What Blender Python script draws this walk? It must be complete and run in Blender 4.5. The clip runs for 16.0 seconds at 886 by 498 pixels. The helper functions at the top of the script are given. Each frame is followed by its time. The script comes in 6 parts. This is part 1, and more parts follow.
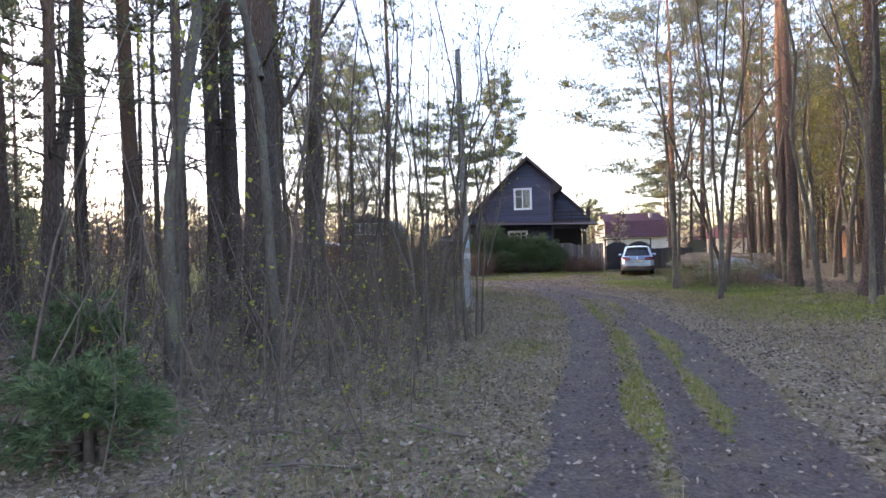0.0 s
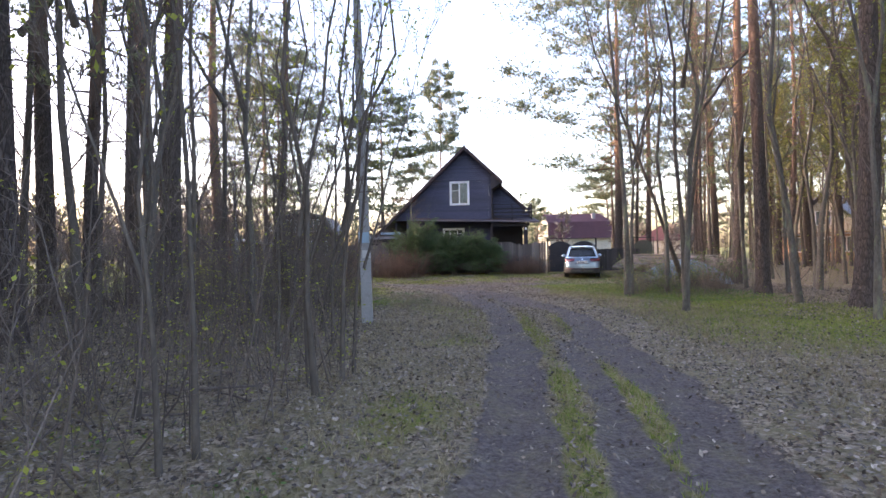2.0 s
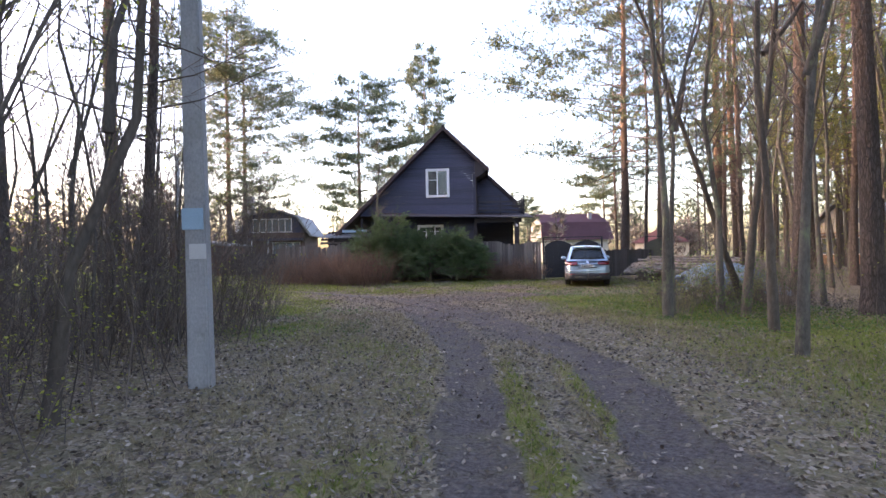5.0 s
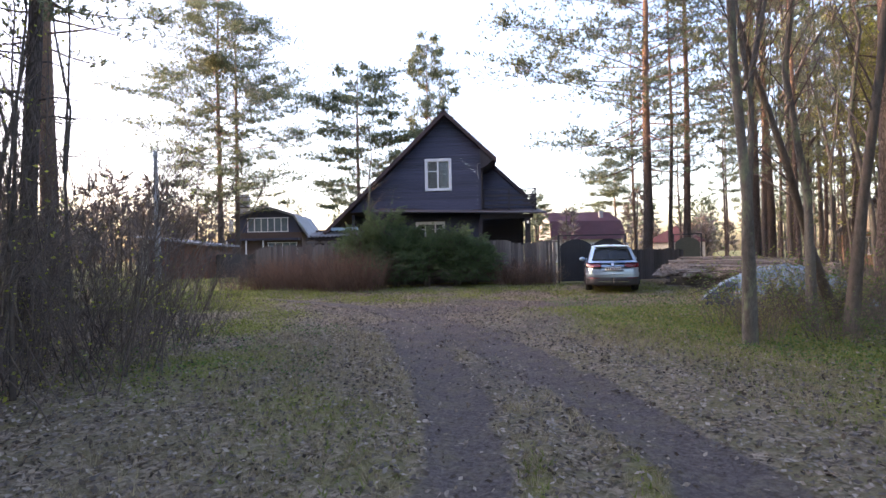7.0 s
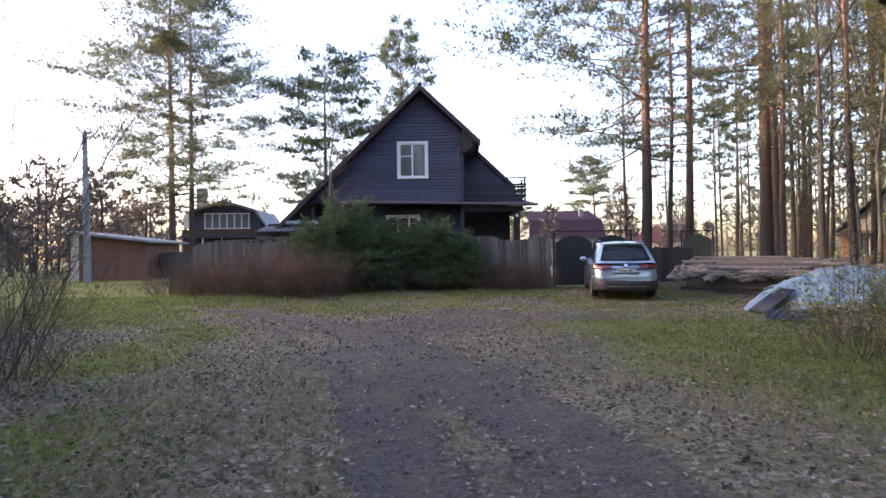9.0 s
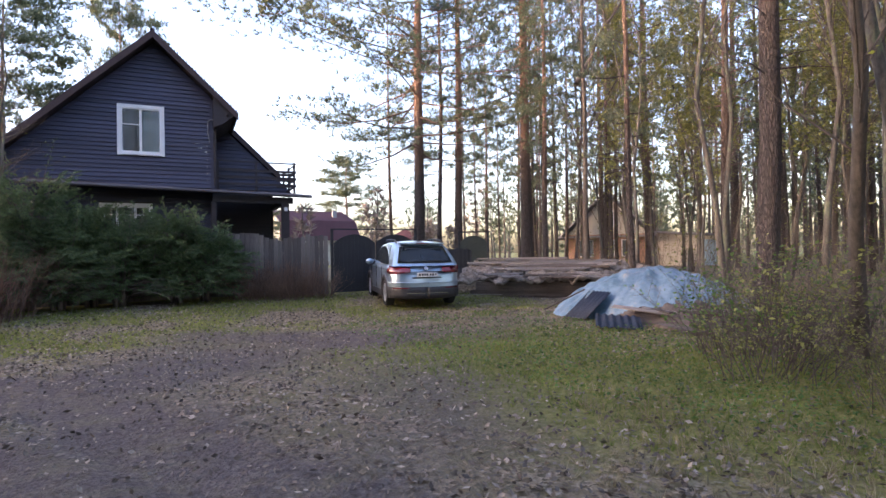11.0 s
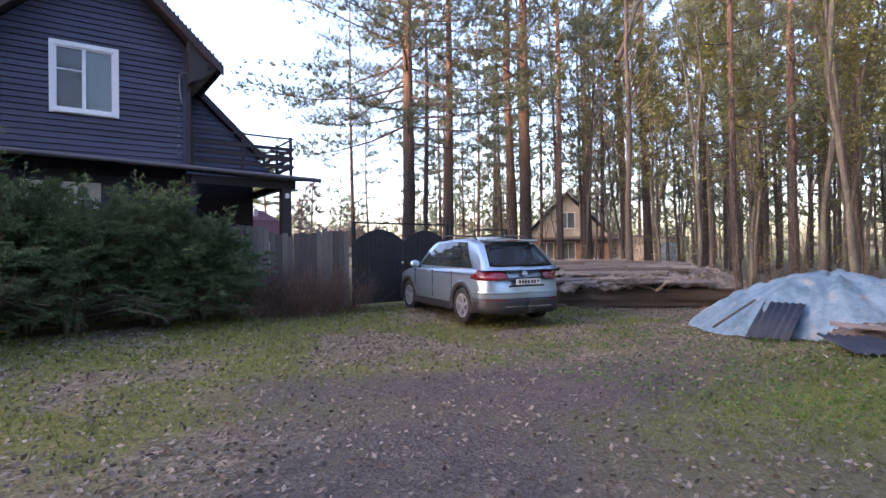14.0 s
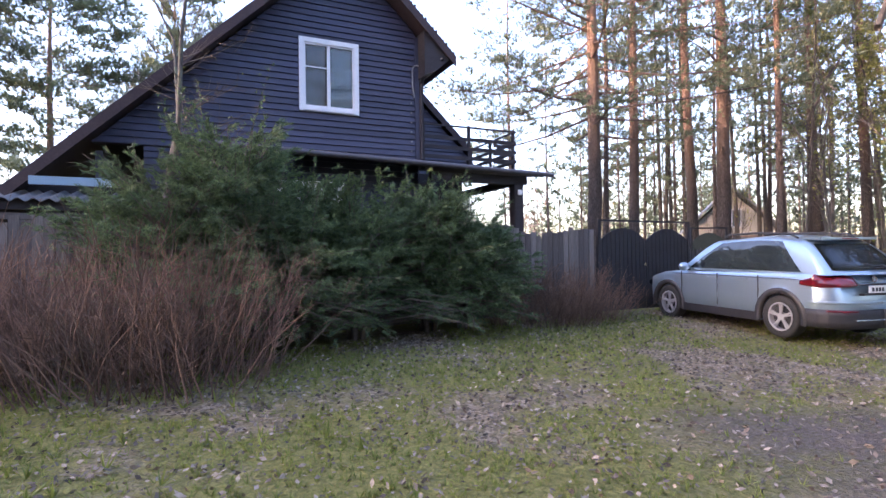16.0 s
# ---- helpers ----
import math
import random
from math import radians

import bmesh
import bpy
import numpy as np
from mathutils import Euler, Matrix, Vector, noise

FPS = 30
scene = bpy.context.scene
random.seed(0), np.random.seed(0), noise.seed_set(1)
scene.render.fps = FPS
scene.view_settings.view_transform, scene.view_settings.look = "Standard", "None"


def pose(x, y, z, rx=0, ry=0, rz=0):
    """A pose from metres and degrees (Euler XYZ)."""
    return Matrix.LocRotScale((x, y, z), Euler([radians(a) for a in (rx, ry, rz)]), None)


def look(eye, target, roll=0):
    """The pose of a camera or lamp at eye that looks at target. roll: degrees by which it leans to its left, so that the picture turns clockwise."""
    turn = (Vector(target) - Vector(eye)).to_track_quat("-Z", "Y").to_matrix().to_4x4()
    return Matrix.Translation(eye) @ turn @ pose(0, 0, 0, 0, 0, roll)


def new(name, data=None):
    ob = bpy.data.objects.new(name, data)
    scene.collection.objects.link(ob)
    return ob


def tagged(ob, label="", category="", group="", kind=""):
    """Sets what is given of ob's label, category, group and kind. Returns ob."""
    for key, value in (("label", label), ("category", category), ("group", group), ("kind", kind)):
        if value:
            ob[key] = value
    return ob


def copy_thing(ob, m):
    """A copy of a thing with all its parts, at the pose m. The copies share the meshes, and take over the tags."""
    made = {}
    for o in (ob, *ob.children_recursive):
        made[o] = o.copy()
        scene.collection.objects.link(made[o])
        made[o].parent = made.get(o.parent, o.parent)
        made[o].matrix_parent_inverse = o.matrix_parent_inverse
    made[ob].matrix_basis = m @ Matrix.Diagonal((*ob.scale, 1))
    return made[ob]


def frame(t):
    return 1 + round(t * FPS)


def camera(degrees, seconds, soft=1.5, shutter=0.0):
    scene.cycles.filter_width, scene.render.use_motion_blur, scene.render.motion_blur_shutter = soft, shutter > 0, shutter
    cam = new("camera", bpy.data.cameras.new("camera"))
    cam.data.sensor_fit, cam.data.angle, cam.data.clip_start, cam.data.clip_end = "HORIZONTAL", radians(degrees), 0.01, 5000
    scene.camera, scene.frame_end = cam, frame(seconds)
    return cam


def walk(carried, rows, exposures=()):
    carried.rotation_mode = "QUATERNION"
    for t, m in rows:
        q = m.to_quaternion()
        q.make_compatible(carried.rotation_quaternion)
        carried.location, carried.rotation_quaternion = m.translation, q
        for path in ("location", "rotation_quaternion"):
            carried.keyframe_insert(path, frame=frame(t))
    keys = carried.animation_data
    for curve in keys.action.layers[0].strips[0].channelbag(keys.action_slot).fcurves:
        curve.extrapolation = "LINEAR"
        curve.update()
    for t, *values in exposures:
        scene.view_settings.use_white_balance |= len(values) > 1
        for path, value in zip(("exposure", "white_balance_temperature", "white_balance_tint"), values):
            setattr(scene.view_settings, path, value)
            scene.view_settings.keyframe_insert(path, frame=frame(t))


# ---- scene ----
cam = camera(78.2, 16.0)
EXPOSURE = 2.95
METRES, EYE, TILT, LEAN, TURN = 29.4, 1.5, 0.0, 0.0, 0.0
ROWS = [
    (0.0, 0.0, 0.0, 0.0, 0.01, 0.45, 1.59),
    (0.5, 0.0106, 0.0349, 0.0008, -1.72, 0.46, 1.55),
    (1.0, 0.0199, 0.0663, 0.0002, -3.43, 0.45, 1.35),
    (1.5, 0.0307, 0.1015, -0.0006, -4.79, 0.42, 1.34),
    (2.0, 0.0418, 0.1331, -0.0033, -5.59, 0.36, 1.08),
    (2.5, 0.051, 0.1698, -0.005, -6.04, 0.34, 1.12),
    (3.0, 0.0616, 0.2054, -0.0073, -6.12, 0.47, 1.05),
    (3.5, 0.0708, 0.2427, -0.0076, -6.17, 0.49, 1.08),
    (4.0, 0.0798, 0.2764, -0.0074, -6.43, 0.61, 1.01),
    (6.5, 0.1093, 0.4106, -0.0057, -6.09, 0.69, 1.07),
    (7.0, 0.1142, 0.4426, -0.006, -5.76, 0.71, 1.08),
    (7.5, 0.1172, 0.4739, -0.0072, -5.61, 0.7, 0.97),
    (8.0, 0.1196, 0.5064, -0.0073, -5.62, 0.7, 0.94),
    (8.5, 0.1221, 0.5376, -0.0073, -6.24, 0.7, 0.87),
    (9.0, 0.1247, 0.5684, -0.0076, -8.56, 0.66, 0.86),
    (9.5, 0.1275, 0.5963, -0.008, -13.98, 0.7, 0.79),
    (10.0, 0.1296, 0.6257, -0.008, -21.66, 0.61, 0.82),
    (12.5, 0.1237, 0.7711, -0.0081, -45.42, 0.49, 1.03),
    (13.0, 0.117, 0.8017, -0.0078, -46.08, 0.48, 0.96),
    (13.5, 0.1102, 0.8318, -0.0088, -45.88, 0.65, 0.92),
    (14.0, 0.0988, 0.86, -0.008, -45.1, 0.68, 0.85),
    (14.5, 0.0869, 0.8875, -0.0074, -44.09, 0.78, 0.88),
    (15.0, 0.0727, 0.912, -0.0067, -42.99, 0.83, 0.84),
    (15.5, 0.0573, 0.9399, -0.0066, -41.37, 0.85, 0.83),
    (16.0, 0.0393, 0.9636, -0.0064, -34.8, 0.99, 0.83),
]
walk(cam, [(t, pose(0, 0, EYE, TILT, LEAN, TURN) @ pose(METRES * x, METRES * y, METRES * z, 90 + pitch, roll, yaw)) for t, x, y, z, yaw, pitch, roll in ROWS], [(0.0, EXPOSURE + 0.32, 6150, 33), (4.0, EXPOSURE + 0.28, 6150, 33), (7.0, EXPOSURE + 0.04, 6100, 33), (9.5, EXPOSURE - 0.04, 5950, 33), (13.0, EXPOSURE, 5800, 33), (14.5, EXPOSURE, 5600, 34), (16.0, EXPOSURE + 0.42, 5600, 36)])

# world and sun: low evening sun from the left, behind the woods
SUN_DIR = Vector((-0.95, 0.22, 0.15)).normalized()
world = bpy.data.worlds.new("world")
scene.world = world
world.use_nodes = True
sky = world.node_tree.nodes.new("ShaderNodeTexSky")
sky.sky_type = "NISHITA"
sky.sun_disc = False
sky.sun_elevation = math.asin(SUN_DIR.z)
sky.sun_rotation = math.atan2(SUN_DIR.x, SUN_DIR.y) % (2 * math.pi)
sky.air_density, sky.dust_density, sky.ozone_density = 1.0, 3.0, 1.0
background = world.node_tree.nodes["Background"]
world.node_tree.links.new(sky.outputs[0], background.inputs[0])
background.inputs[1].default_value = 0.15
sun = new("sun", bpy.data.lights.new("sun", "SUN"))
sun.data.energy, sun.data.angle, sun.data.color = 0.45, radians(0.6), (1.0, 0.70, 0.48)
sun.matrix_world = look(SUN_DIR * 50, (0, 0, 0))


# ---- materials ----
def nodes_of(name):
    m = bpy.data.materials.new(name)
    m.use_nodes = True
    return m, m.node_tree, m.node_tree.nodes["Principled BSDF"]


def node(tree, kind, **values):
    n = tree.nodes.new(kind)
    for k, v in values.items():
        n.inputs[k].default_value = v
    return n


def noise_at(tree, vec, scale, detail=4.0, rough=0.6):
    n = node(tree, "ShaderNodeTexNoise", Scale=scale, Detail=detail, Roughness=rough)
    tree.links.new(vec, n.inputs["Vector"])
    return n.outputs[0]


def ramp(tree, fac, lo, hi, a=(0, 0, 0), b=(1, 1, 1)):
    r = tree.nodes.new("ShaderNodeValToRGB")
    r.color_ramp.elements[0].position, r.color_ramp.elements[1].position = lo, hi
    r.color_ramp.elements[0].color, r.color_ramp.elements[1].color = (*a, 1), (*b, 1)
    tree.links.new(fac, r.inputs[0])
    return r.outputs[0]


def blend(tree, fac, a, b, mode="MIX"):
    m = tree.nodes.new("ShaderNodeMix")
    m.data_type, m.blend_type = "RGBA", mode
    for sock, v in ((m.inputs[0], fac), (m.inputs[6], a), (m.inputs[7], b)):
        if isinstance(v, bpy.types.NodeSocket):
            tree.links.new(v, sock)
        else:
            sock.default_value = v if isinstance(v, (int, float)) else (*v, 1)
    return m.outputs[2]


def surface(name, c1, c2, rough=0.8, coarse=1.5, fine=40.0, stretch=(1, 1, 1), bump=0.3, depth=0.01, metal=0.0, vary=0.0, island=0.0, coords="Object", wear=None, spec=0.5, coat=0.0):
    """Two colours mixed by coarse and fine noise, with relief; vary: brightness by object, island: by loose piece; wear: (colour, amount)."""
    m, tree, bsdf = nodes_of(name)
    tc = tree.nodes.new("ShaderNodeTexCoord")
    mp = tree.nodes.new("ShaderNodeMapping")
    mp.inputs["Scale"].default_value = stretch
    if coords == "World":
        g = tree.nodes.new("ShaderNodeNewGeometry")
        tree.links.new(g.outputs["Position"], mp.inputs[0])
    else:
        tree.links.new(tc.outputs[coords], mp.inputs[0])
    big = noise_at(tree, mp.outputs[0], coarse)
    small = noise_at(tree, mp.outputs[0], fine, 6.0, 0.65)
    f = blend(tree, 0.5, big, small)
    col = ramp(tree, f, 0.36, 0.66, c1, c2)
    if wear:
        w = ramp(tree, noise_at(tree, mp.outputs[0], coarse * 2.3, 8.0, 0.7), 0.62 - wear[1] * 0.3, 0.72)
        col = blend(tree, w, col, wear[0])
    if vary:
        oi = tree.nodes.new("ShaderNodeObjectInfo")
        k = ramp(tree, oi.outputs["Random"], 0.0, 1.0, (1 - vary,) * 3, (1 + vary,) * 3)
        col = blend(tree, 1.0, col, k, "MULTIPLY")
    if island:
        g2 = tree.nodes.new("ShaderNodeNewGeometry")
        k = ramp(tree, g2.outputs["Random Per Island"], 0.0, 1.0, (1 - island,) * 3, (1 + island,) * 3)
        col = blend(tree, 1.0, col, k, "MULTIPLY")
    tree.links.new(col, bsdf.inputs["Base Color"])
    bsdf.inputs["Roughness"].default_value = rough
    bsdf.inputs["Metallic"].default_value = metal
    bsdf.inputs["Specular IOR Level"].default_value = spec
    bsdf.inputs["Coat Weight"].default_value = coat
    bsdf.inputs["Coat Roughness"].default_value = 0.08
    if bump:
        b = node(tree, "ShaderNodeBump", Strength=bump, Distance=depth)
        tree.links.new(small, b.inputs["Height"])
        tree.links.new(b.outputs[0], bsdf.inputs["Normal"])
    return m


def foliage(name, c1, c2, through_light=0.25, island=0.35):
    m, tree, bsdf = nodes_of(name)
    g = tree.nodes.new("ShaderNodeNewGeometry")
    col = ramp(tree, g.outputs["Random Per Island"], 0.0, 1.0, c1, c2)
    patch = noise_at(tree, g.outputs["Position"], 0.7)
    col = blend(tree, 1.0, col, ramp(tree, patch, 0.3, 0.7, (1 - island,) * 3, (1 + island,) * 3), "MULTIPLY")
    tree.links.new(col, bsdf.inputs["Base Color"])
    bsdf.inputs["Roughness"].default_value = 0.6
    tr = tree.nodes.new("ShaderNodeBsdfTranslucent")
    tree.links.new(col, tr.inputs[0])
    mx = node(tree, "ShaderNodeMixShader", Fac=through_light)
    tree.links.new(bsdf.outputs[0], mx.inputs[1])
    tree.links.new(tr.outputs[0], mx.inputs[2])
    tree.links.new(mx.outputs[0], tree.nodes["Material Output"].inputs[0])
    return m


def pine_bark():
    m, tree, bsdf = nodes_of("pine_bark")
    g = tree.nodes.new("ShaderNodeNewGeometry")
    mp = tree.nodes.new("ShaderNodeMapping")
    mp.inputs["Scale"].default_value = (1, 1, 0.22)
    tree.links.new(g.outputs["Position"], mp.inputs[0])
    plates = node(tree, "ShaderNodeTexVoronoi", Scale=24.0)
    plates.feature = "DISTANCE_TO_EDGE"
    warp = node(tree, "ShaderNodeTexNoise", Scale=5.0, Detail=5.0)
    tree.links.new(mp.outputs[0], warp.inputs["Vector"])
    tree.links.new(blend(tree, 0.12, mp.outputs[0], warp.outputs["Color"], "ADD"), plates.inputs["Vector"])
    crack = ramp(tree, plates.outputs["Distance"], 0.0, 0.22)
    fine = noise_at(tree, mp.outputs[0], 45.0, 6.0)
    low = blend(tree, fine, (0.065, 0.053, 0.046), (0.165, 0.138, 0.12))
    low = blend(tree, crack, (0.062, 0.05, 0.044), low)
    high = blend(tree, fine, (0.19, 0.118, 0.08), (0.33, 0.215, 0.15))
    sep = tree.nodes.new("ShaderNodeSeparateXYZ")
    tree.links.new(g.outputs["Position"], sep.inputs[0])
    jitter = node(tree, "ShaderNodeMath", )
    jitter.operation = "MULTIPLY_ADD"
    tree.links.new(noise_at(tree, g.outputs["Position"], 0.5), jitter.inputs[0])
    jitter.inputs[1].default_value = 5.0
    own = tree.nodes.new("ShaderNodeObjectInfo")
    shift = node(tree, "ShaderNodeMath")
    shift.operation = "MULTIPLY_ADD"
    tree.links.new(own.outputs["Random"], shift.inputs[0])
    shift.inputs[1].default_value = 6.0
    tree.links.new(sep.outputs["Z"], shift.inputs[2])
    tree.links.new(shift.outputs[0], jitter.inputs[2])
    # orange of the upper bark, with low sunlight on the trunks painted into it
    up = tree.nodes.new("ShaderNodeMapRange")
    up.inputs["From Min"].default_value, up.inputs["From Max"].default_value = 10.0, 15.5
    tree.links.new(jitter.outputs[0], up.inputs["Value"])
    tree.links.new(blend(tree, up.outputs[0], low, high), bsdf.inputs["Base Color"])
    bsdf.inputs["Roughness"].default_value = 0.9
    bsdf.inputs["Specular IOR Level"].default_value = 0.2
    b = node(tree, "ShaderNodeBump", Strength=0.9, Distance=0.03)
    tree.links.new(crack, b.inputs["Height"])
    tree.links.new(b.outputs[0], bsdf.inputs["Normal"])
    return m


def glass(name, tint, rough=0.02):
    m, tree, bsdf = nodes_of(name)
    bsdf.inputs["Base Color"].default_value = (*tint, 1)
    bsdf.inputs["Roughness"].default_value = rough
    bsdf.inputs["IOR"].default_value = 1.5
    bsdf.inputs["Transmission Weight"].default_value = 0.92
    return m


def plain(name, c, rough=0.5, metal=0.0, coat=0.0):
    return surface(name, tuple(v * 0.9 for v in c), tuple(min(1, v * 1.08) for v in c), rough, 3.0, 60.0, bump=0.05, depth=0.002, metal=metal, coat=coat)


BARK = pine_bark()
BARK_DECIDUOUS = surface("deciduous_bark", (0.055, 0.048, 0.040), (0.155, 0.142, 0.115), 0.9, 2.0, 30.0, (1, 1, 0.4), 0.6, 0.015, coords="World", wear=((0.20, 0.23, 0.12), 0.25))
BARK_ALDER = surface("grey_bark", (0.05, 0.041, 0.033), (0.135, 0.115, 0.09), 0.9, 2.0, 25.0, (1, 1, 0.35), 0.6, 0.015, coords="World")
TWIG = surface("twig_bark", (0.07, 0.055, 0.044), (0.185, 0.15, 0.12), 0.9, 1.0, 20.0, bump=0, island=0.35, coords="World")
DRY_STEM = surface("dry_stem", (0.12, 0.09, 0.065), (0.27, 0.21, 0.15), 0.9, 1.0, 15.0, bump=0, island=0.4, coords="World")
RED_STEM = surface("red_stem", (0.10, 0.06, 0.042), (0.24, 0.15, 0.10), 0.85, 1.0, 15.0, bump=0, island=0.4, coords="World")
NEEDLES = foliage("pine_needles", (0.105, 0.125, 0.07), (0.26, 0.285, 0.155), 0.5)
NEEDLES_FAR = foliage("distant_needles", (0.05, 0.07, 0.035), (0.13, 0.15, 0.08))
SPRUCE = foliage("juniper_needles", (0.03, 0.062, 0.034), (0.165, 0.24, 0.09))
YOUNG_LEAF = foliage("young_leaf", (0.20, 0.23, 0.03), (0.40, 0.42, 0.07), 0.5)
YELLOW_TWIG = foliage("budding_twigs", (0.14, 0.155, 0.04), (0.27, 0.285, 0.08), 0.4)
GRASS = foliage("grass_blades", (0.10, 0.135, 0.02), (0.24, 0.28, 0.055), 0.4)
DRY_GRASS = foliage("dry_grass", (0.17, 0.14, 0.075), (0.38, 0.315, 0.18), 0.3)
HERB = foliage("herb_leaves", (0.05, 0.105, 0.018), (0.13, 0.22, 0.045), 0.4)
LITTER = surface("leaf_litter", (0.085, 0.063, 0.045), (0.35, 0.295, 0.23), 0.85, 3.0, 20.0, bump=0, island=0.6, coords="World")
SIDING = surface("dark_stained_board", (0.030, 0.031, 0.060), (0.055, 0.057, 0.098), 0.55, 0.9, 30.0, (0.4, 1, 6), 0.35, 0.006, vary=0.22, wear=((0.05, 0.05, 0.066), 0.05))
# dark trim colour, near-black to carry shade under eaves and between boards too
TRIM_AND_SHADE = surface("dark_trim_and_shade", (0.018, 0.015, 0.017), (0.034, 0.028, 0.031), 0.7, 1.5, 30.0, (0.5, 5, 5), 0.3)
ROOFING = surface("dark_brown_roofing", (0.030, 0.019, 0.020), (0.06, 0.038, 0.038), 0.75, 1.2, 22.0, bump=0.3)
WHITE = surface("white_painted_wood", (0.66, 0.67, 0.68), (0.82, 0.82, 0.82), 0.45, 2.0, 40.0, bump=0.08)
PANE = glass("window_glass", (0.45, 0.55, 0.56))
# near-black sheet colour that stands for the shade inside the rooms
ROOM_SHADE = plain("painted_room_shade", (0.03, 0.03, 0.034), 0.9)
FENCE = surface("weathered_grey_board", (0.075, 0.066, 0.06), (0.20, 0.18, 0.165), 0.9, 1.0, 22.0, (6, 6, 0.5), 0.5, 0.01, vary=0.35)
FENCE_DARK = surface("dark_weathered_board", (0.04, 0.036, 0.034), (0.10, 0.09, 0.085), 0.9, 1.0, 22.0, (6, 6, 0.5), 0.5, 0.01, vary=0.3)
GATE = surface("black_painted_steel", (0.012, 0.012, 0.014), (0.026, 0.026, 0.03), 0.6, 1.5, 30.0, bump=0.15)
PAINT = surface("silver_blue_car_paint", (0.36, 0.47, 0.57), (0.41, 0.53, 0.63), 0.30, 0.8, 300.0, bump=0.02, depth=0.001, metal=0.75, coat=0.8)
# opaque and near-black: the cabin's darkness is in the colour, with a solid shell behind
CAR_GLASS = surface("car_glass", (0.014, 0.02, 0.022), (0.03, 0.04, 0.042), 0.04, 1.0, 4.0, bump=0.0, spec=0.9)
BLACK_PLASTIC = surface("black_plastic", (0.014, 0.014, 0.016), (0.03, 0.03, 0.033), 0.55, 3.0, 60.0, bump=0.1)
RUBBER = surface("tyre_rubber", (0.014, 0.014, 0.014), (0.035, 0.034, 0.032), 0.85, 6.0, 50.0, bump=0.3)
ALLOY = plain("alloy_rim", (0.55, 0.56, 0.58), 0.35, 0.6)
RED_LAMP = plain("red_lamp_plastic", (0.14, 0.006, 0.012), 0.15, coat=1.0)
CHROME = plain("chrome", (0.7, 0.7, 0.72), 0.15, 1.0)
PLATE = plain("white_number_plate", (0.68, 0.68, 0.66), 0.4)
INK = plain("dark_ink", (0.02, 0.02, 0.025), 0.6)
CONCRETE = surface("weathered_concrete", (0.20, 0.205, 0.205), (0.36, 0.36, 0.355), 0.9, 1.4, 45.0, (1, 1, 0.6), 0.4, 0.006, coords="World", wear=((0.20, 0.20, 0.18), 0.3))
TARP = surface("pale_blue_tarpaulin", (0.06, 0.12, 0.165), (0.21, 0.30, 0.375), 0.42, 1.9, 7.0, bump=0.6, depth=0.03, coords="World", wear=((0.30, 0.28, 0.24), 0.25))
TIMBER = surface("weathered_old_timber", (0.095, 0.082, 0.07), (0.27, 0.24, 0.215), 0.9, 2.0, 26.0, (0.6, 9, 9), 0.5, 0.012, vary=0.3)
TIMBER_DARK = surface("rotten_dark_timber", (0.05, 0.04, 0.032), (0.14, 0.11, 0.085), 0.95, 2.0, 26.0, (0.6, 9, 9), 0.5, 0.012, vary=0.3)
SLATE = surface("dark_corrugated_sheet", (0.016, 0.022, 0.036), (0.03, 0.042, 0.066), 0.8, 2.0, 30.0, bump=0.2)
GREY_SLATE = surface("grey_corrugated_sheet", (0.10, 0.10, 0.105), (0.22, 0.22, 0.22), 0.85, 2.0, 30.0, bump=0.3, wear=((0.09, 0.10, 0.06), 0.25))
RED_ROOF = surface("dull_red_metal_roof", (0.10, 0.042, 0.05), (0.15, 0.068, 0.078), 0.6, 0.5, 8.0, bump=0.1)
CREAM = surface("cream_plaster", (0.42, 0.40, 0.32), (0.54, 0.51, 0.42), 0.85, 0.7, 10.0, bump=0.1)
BROWN_WALL = surface("brown_board_wall", (0.10, 0.048, 0.03), (0.18, 0.09, 0.06), 0.8, 0.8, 12.0, (6, 6, 0.4), 0.3)
ORANGE_WALL = surface("orange_board_wall", (0.28, 0.17, 0.11), (0.40, 0.25, 0.16), 0.8, 0.8, 12.0, bump=0.1)
GREY_ROOF = surface("grey_sheet_roof", (0.16, 0.16, 0.165), (0.28, 0.28, 0.28), 0.7, 0.7, 10.0, bump=0.1)
PAPER = plain("weathered_paper", (0.46, 0.46, 0.45), 0.9)
BLUE_SIGN = plain("pale_blue_plate", (0.24, 0.36, 0.45), 0.4)


# ---- shape helpers ----
def part(name, bm, material, parent=None, label="", smooth=False):
    me = bpy.data.meshes.new(name)
    bm.to_mesh(me)
    bm.free()
    return part_of(name, me, material, parent, label, smooth)


def part_of(name, me, material, parent=None, label="", smooth=False):
    if material and not me.materials:
        me.materials.append(material)
    if smooth:
        me.polygons.foreach_set("use_smooth", [True] * len(me.polygons))
    ob = new(name, me)
    if parent:
        ob.parent = parent
    if label:
        tagged(ob, label)
    return ob


def thing(name, m, label, category, group="", kind=""):
    ob = new(name)
    ob.empty_display_size = 0.2
    ob.matrix_basis = m
    return tagged(ob, label, category, group, kind)


def box(bm, x0, x1, y0, y1, z0, z1, m=None):
    v = [bm.verts.new((x, y, z)) for z in (z0, z1) for y in (y0, y1) for x in (x0, x1)]
    if m:
        for p in v:
            p.co = m @ p.co
    for f in ((0, 2, 3, 1), (4, 5, 7, 6), (0, 1, 5, 4), (2, 6, 7, 3), (0, 4, 6, 2), (1, 3, 7, 5)):
        bm.faces.new([v[i] for i in f])
    return v


